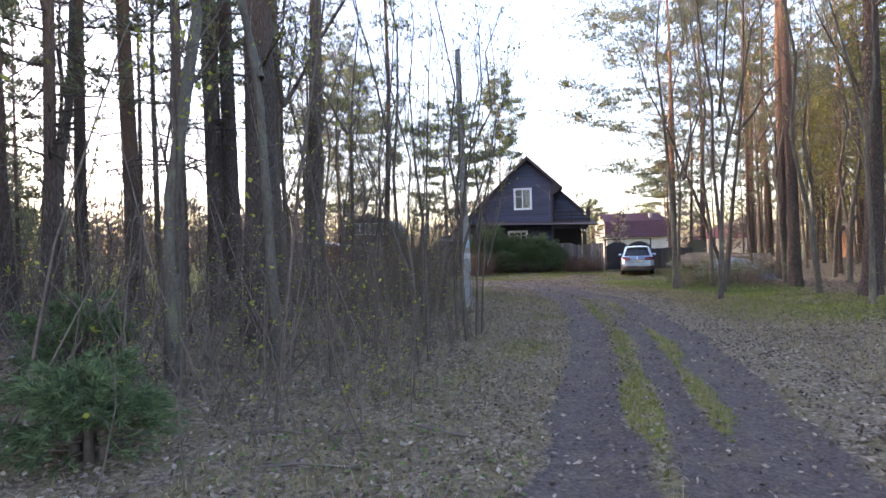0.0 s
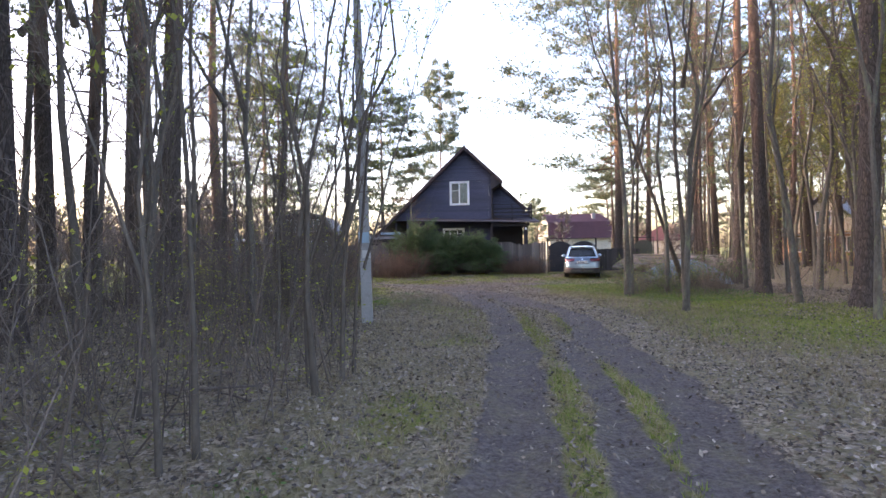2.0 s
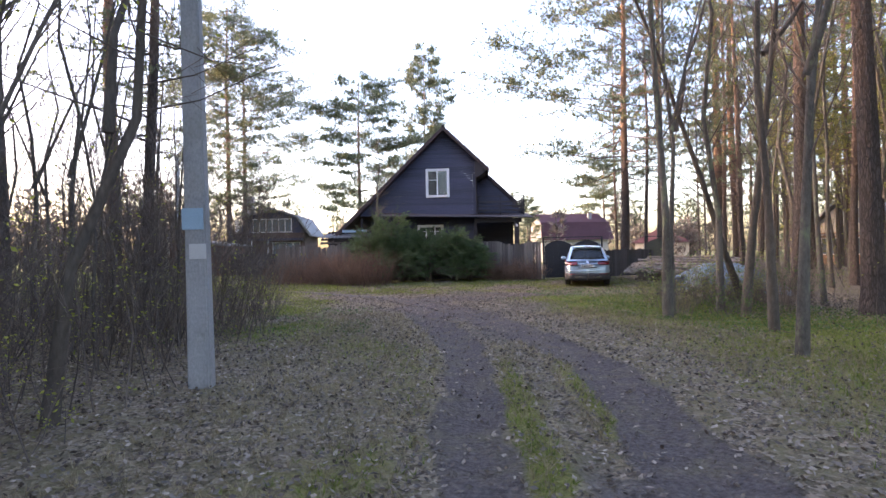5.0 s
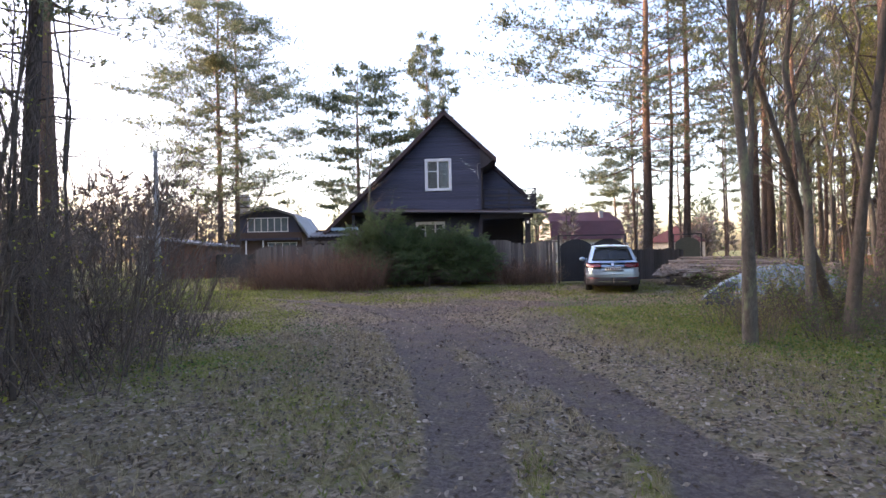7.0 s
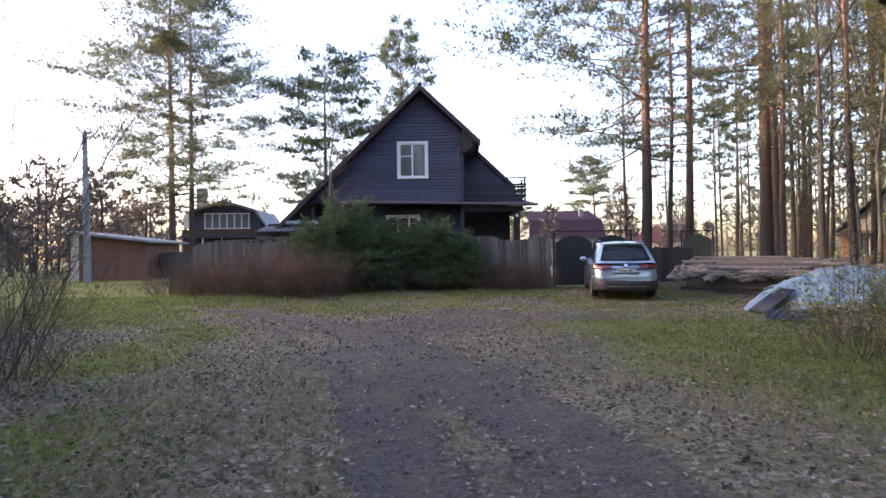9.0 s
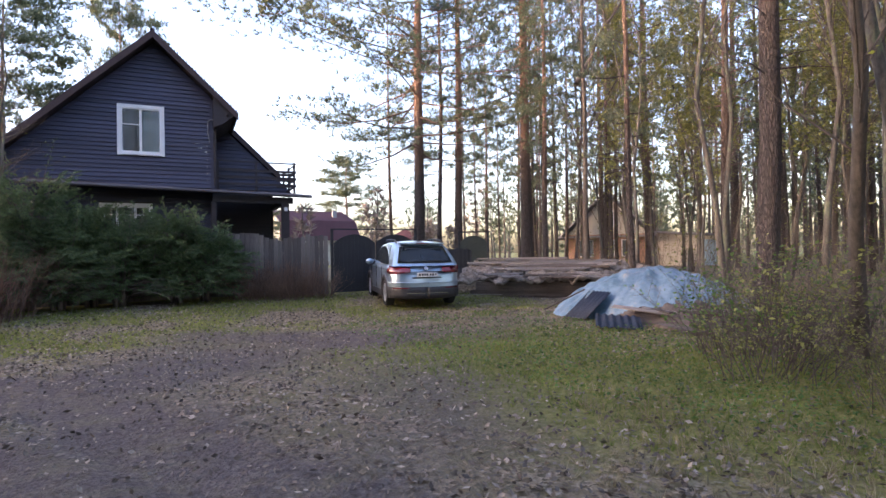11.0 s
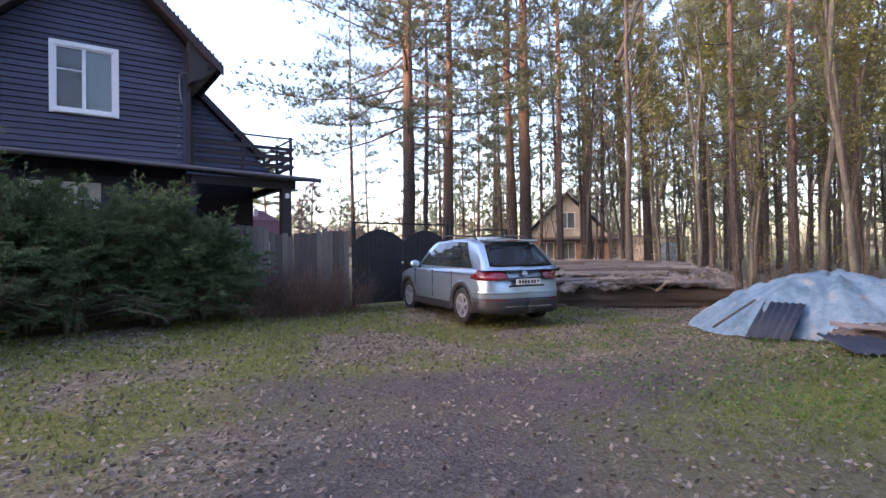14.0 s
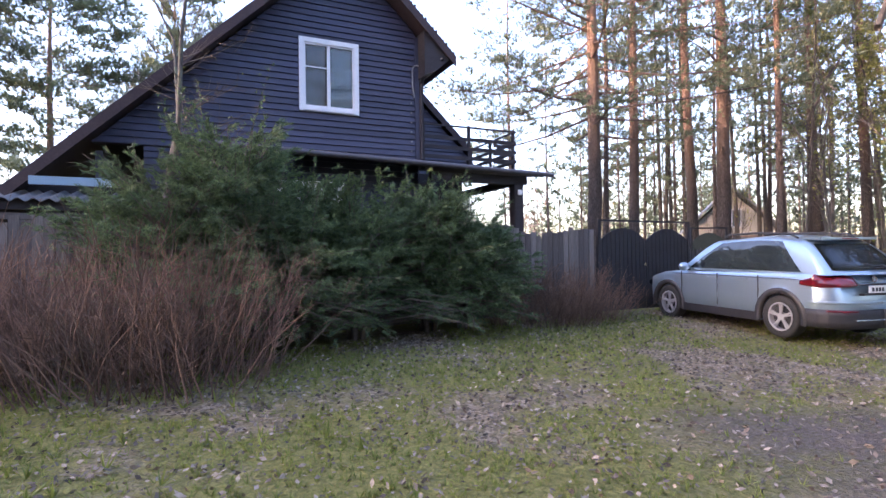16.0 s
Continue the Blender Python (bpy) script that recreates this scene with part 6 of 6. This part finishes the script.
for k, (x, y, s) in enumerate(((10.0, 22.9, 1.0), (10.9, 23.6, 1.1), (11.7, 23.1, 1.15), (12.3, 24.0, 1.0), (9.5, 21.6, 0.6), (12.9, 22.6, 1.2), (11.2, 22.2, 0.9), (10.4, 21.0, 0.7), (13.4, 24.3, 0.9))):
    sm, lm = leafy_shrub(80 + k, 55, 0.55, 1.25, 900)
    t = thing("shrub", pose(x, y, gz_at(x, y), 0, 0, k * 50) @ Matrix.Scale(s, 4), "thin shrub with small yellow-green leaves on the verge", "shrub")
    tagged(part_of("stem", sm, TWIG, t), kind="stuff")
    tagged(part_of("leafage", lm, HERB if k % 2 else YELLOW_TWIG, t), kind="stuff")


# ---- undergrowth, litter and grass ----
def scatter(rg, n, x0, x1, y0, y1, keep):
    out = []
    while len(out) < n:
        x, y = rg.uniform(x0, x1, 4000), rg.uniform(y0, y1, 4000)
        k = keep(x, y)
        out += list(zip(x[k], y[k]))
    return np.array(out[:n])


rg = np.random.default_rng(70)
# tall twiggy bare shrubs at the corner of the field
brush_meshes = [stem_bundle(90 + k, 15, 0.6, 3.2, 0.009, 22, 0.3) for k in range(3)]
for me in brush_meshes:
    me.materials.append(TWIG)
for x, y, k in ((-0.5, 21.9, 1.1), (-1.3, 22.8, 1.2), (-0.9, 24.1, 1.0), (-2.0, 21.2, 1.2), (-2.3, 24.0, 1.1), (-0.2, 20.4, 0.9), (-0.1, 23.2, 0.6), (-1.2, 20.0, 1.2),
                (-0.5, 17.8, 0.7), (-1.6, 18.4, 1.0), (-1.9, 16.6, 0.9), (-0.7, 13.4, 0.6), (-2.7, 14.6, 0.9), (-1.9, 9.8, 0.6)):
    shrub(brush_meshes, x, y, k, TWIG, "tall twiggy bare shrub at the edge of the woods")


def thicket(name, label, spots, h0, h1, r, twig_n, leaf_n, wood_mat, leaf_mat=YOUNG_LEAF, leaf=0.027):
    w = Wood()
    tips = []
    for x, y in spots:
        z = gz_at(x, y)
        l = rg.uniform(h0, h1) * rg.uniform(0.5, 1)
        d = Vector((rg.normal(0, 0.24), rg.normal(0, 0.24), 1)).normalized()
        bow = Vector((rg.normal(0, 0.07), rg.normal(0, 0.07), 0)) * l
        p = Vector((x, y, z - 0.05))
        pts = [p + d * l * t + bow * (4 * t * (1 - t)) + Vector(rg.normal(0, 0.018, 3)) * l * t for t in (0, 0.3, 0.62, 1.0)]
        rr = r * (0.5 + l / h1)
        w.tube(pts, [rr, rr * 0.8, rr * 0.5, 0.002], 4)
        for t in range(twig_n):
            s = rg.uniform(0.15, 1.0) * 3
            k = min(2, int(s))
            c = pts[k].lerp(pts[k + 1], s - k)
            e = (d * 0.5 + Vector(rg.normal(0, 0.6, 3))).normalized()
            q = c + e * l * rg.uniform(0.1, 0.32)
            w.tube([c, c.lerp(q, 0.5) + Vector(rg.normal(0, 0.02, 3)), q], [max(0.0025, rr * 0.4), max(0.002, rr * 0.28), 0.0015], 3)
            c2 = c.lerp(q, rg.uniform(0.3, 0.8))
            w.tube([c2, c2 + (e + Vector(rg.normal(0, 0.6, 3))).normalized() * l * 0.09], [0.002, 0.001], 3)
            tips.append(q)
    ob = part_of(name, w.mesh(name), wood_mat)
    tagged(ob, label, "undergrowth", kind="stuff")
    if leaf_n:
        cs = np.array([tuple(tips[i]) for i in rg.integers(0, len(tips), leaf_n)]) + rg.normal(0, 0.04, (leaf_n, 3))
        part_of("young_leaves", mesh_from("young_leaves", *leaves(rg, cs, leaf)), leaf_mat, ob, "sparse yellow-green young leaves")
    return ob


edge_l = lambda y: rut_left(y) - 1.75 - 0.8 * np.sin(y * 0.6) ** 2 - 0.9 * step(12, 17, y)
thicket("undergrowth", "dense bare undergrowth under the roadside trees", scatter(rg, 1650, -18, 0.2, 2.5, 24, lambda x, y: x < edge_l(y)), 0.5, 3.4, 0.009, 5, 6500, TWIG)
thicket("verge_thicket", "bare thicket on the edge of the field", scatter(rg, 900, -9, 0.2, 18.5, 30, lambda x, y: x < np.interp(y, [19, 22, 24, 26, 30], [0.2, 0.55, 0.5, -1.2, -4.5])), 0.5, 2.8, 0.008, 8, 800, TWIG)
thicket("roadside_brush", "tall tangled bare brush along the drive", scatter(rg, 210, -6, 0.6, 5.5, 21, lambda x, y: (x < edge_l(y)) & (x > edge_l(y) - 3.2)), 0.8, 3.6, 0.009, 11, 5500, TWIG, YOUNG_LEAF, 0.019)
thicket("sapling_thicket", "thin bare saplings filling the roadside woods", scatter(rg, 800, -34, -1.5, 5, 30, lambda x, y: (x < edge_l(y) - 0.8) & ((y < 24) | (x < -7))), 2.0, 8.0, 0.014, 6, 4500, TWIG, YOUNG_LEAF, 0.036)
thicket("verge_brush", "thin budding brush on the right verge", scatter(rg, 420, 9.5, 34, 8, 27, lambda x, y: (x > rut_right(y) + 5.5) & ((x > 16) | (y < 24.5))), 0.4, 1.6, 0.006, 6, 5000, TWIG, YELLOW_TWIG)
thicket("pine_understorey", "thin bare saplings under the pines", scatter(rg, 420, 18.5, 46, 20, 42, lambda x, y: (y < 34) | (x > 22)), 1.5, 6.0, 0.012, 6, 3600, TWIG, YELLOW_TWIG, 0.06)


def blades_object(name, label, spots, n, length, width, material, lean=0.5):
    c = np.column_stack([spots, ground_z(spots[:, 0], spots[:, 1]) - 0.01])
    d = np.tile((0, 0, 1.0), (len(c), 1)) + rg.normal(0, 0.2, (len(c), 3))
    v, f = tufts(rg, c, d, n, length, width, lean)
    v[:, 2] = np.maximum(v[:, 2], ground_z(v[:, 0], v[:, 1]) - 0.02)
    return tagged(part_of(name, mesh_from(name, v, f), material), label, "grass", kind="stuff")


def grassy(x, y, lo=0.35):
    return masks(x, y)[1] - masks(x, y)[0] > lo + rg.uniform(-0.2, 0.3, x.shape)


blades_object("grass", "short green grass in patches", scatter(rg, 42000, -6, 17, 1.5, 36, grassy), 5, 0.075, 0.009, GRASS, 0.6)
blades_object("field_grass", "short green grass on the far field", scatter(rg, 2500, -16, 3, 32, 52, lambda x, y: x < 3), 5, 0.16, 0.022, GRASS, 0.6)
blades_object("dry_grass", "dry straw-coloured grass on the verge", scatter(rg, 9000, -3, 14, 3, 30, lambda x, y: ((np.abs(x - rut_left(y) + 1.6) < 1.2) | (np.abs(x - rut_middle(y) - 0.4) < 0.3) | (np.abs(x - rut_left(y) - 0.5) < 0.25) | (np.abs(x - rut_right(y) - 2.5) < 1.2)) & (masks(x, y)[0] < 0.2) & (y < 24)), 6, 0.13, 0.006, DRY_GRASS, 0.6)
herb = scatter(rg, 12000, 8, 20, 18, 30, lambda x, y: (x > rut_right(y) + 3.0) & (masks(x, y)[1] > 0.25))
herb = np.vstack([herb, scatter(rg, 900, -4.5, 0.6, 2.5, 9, lambda x, y: value_noise(x, y, 0.9, 5) > 0.05), scatter(rg, 1800, -1.5, 2.5, 19, 25, lambda x, y: value_noise(x, y, 0.9, 6) > 0.0)])
v, f = leaves(rg, np.column_stack([herb, ground_z(herb[:, 0], herb[:, 1]) + rg.uniform(0.02, 0.09, len(herb))]), 0.022, 0.35)
tagged(part_of("herbs", mesh_from("herbs", v, f), HERB), "fresh green ground herbs on the verge", "herbs", kind="stuff")


def litter_at(n, x0, x1, y0, y1, size, keep):
    s = scatter(rg, n, x0, x1, y0, y1, keep)
    v, f = leaves(rg, np.column_stack([s, ground_z(s[:, 0], s[:, 1]) + rg.uniform(0.008, 0.035, n)]), size, 0.36)
    return v, f


v, f = litter_at(150000, -9, 17, 1.5, 36, 0.027, lambda x, y: (masks(x, y)[0] < rg.uniform(0.1, 1.25, x.shape)) & (masks(x, y)[1] < rg.uniform(0.1, 1.15, x.shape)))
tagged(part_of("fallen_leaves", mesh_from("fallen_leaves", v, f), LITTER), "pale dry fallen leaves scattered on the ground", "leaf litter", kind="stuff")

v, f = litter_at(70000, -7, 16, 1.5, 36, 0.026, lambda x, y: (masks(x, y)[1] < rg.uniform(0.2, 1.2, x.shape)) & (masks(x, y)[0] < rg.uniform(0.1, 1.3, x.shape)))
DARK_LITTER = surface("damp_leaf_litter", (0.055, 0.041, 0.031), (0.17, 0.13, 0.095), 0.8, 3.0, 20.0, bump=0, island=0.5, coords="World")
tagged(part_of("damp_leaves", mesh_from("damp_leaves", v, f), DARK_LITTER), "dark damp leaves and bark crumbs on the ground", "leaf litter", kind="stuff")

# fallen sticks
for k in range(26):
    x, y = random.uniform(-3.5, 0.2), random.uniform(3.0, 12)
    w = Wood()
    a, l = random.uniform(0, 6.28), random.uniform(0.5, 1.6)
    w.tube([Vector((-l / 2, 0, 0)), Vector((0, random.uniform(-0.08, 0.08), 0.03)), Vector((l / 2, 0, 0.0))], [0.014, 0.011, 0.005], 5)
    w.tube([Vector((0.05 * l, 0, 0.02)), Vector((0.3 * l, 0.2 * l, 0.06))], [0.008, 0.003], 4)
    ob = tagged(part_of("fallen_stick", w.mesh("fallen_stick"), TWIG, smooth=True), "dead fallen branch on the leaf litter", "branch", group="fallen branches")
    ob.matrix_basis = pose(x, y, gz_at(x, y) + 0.02, 0, 0, math.degrees(a))

tagged(part("paper_scrap", boxed(-0.07, 0.07, -0.05, 0.05, 0.0, 0.05, 0.015, pose(-7.05, 8.97, gz_at(-7.05, 8.97), 0, 0, 20)), WHITE), "crumpled white scrap of paper on the forest floor", "litter")
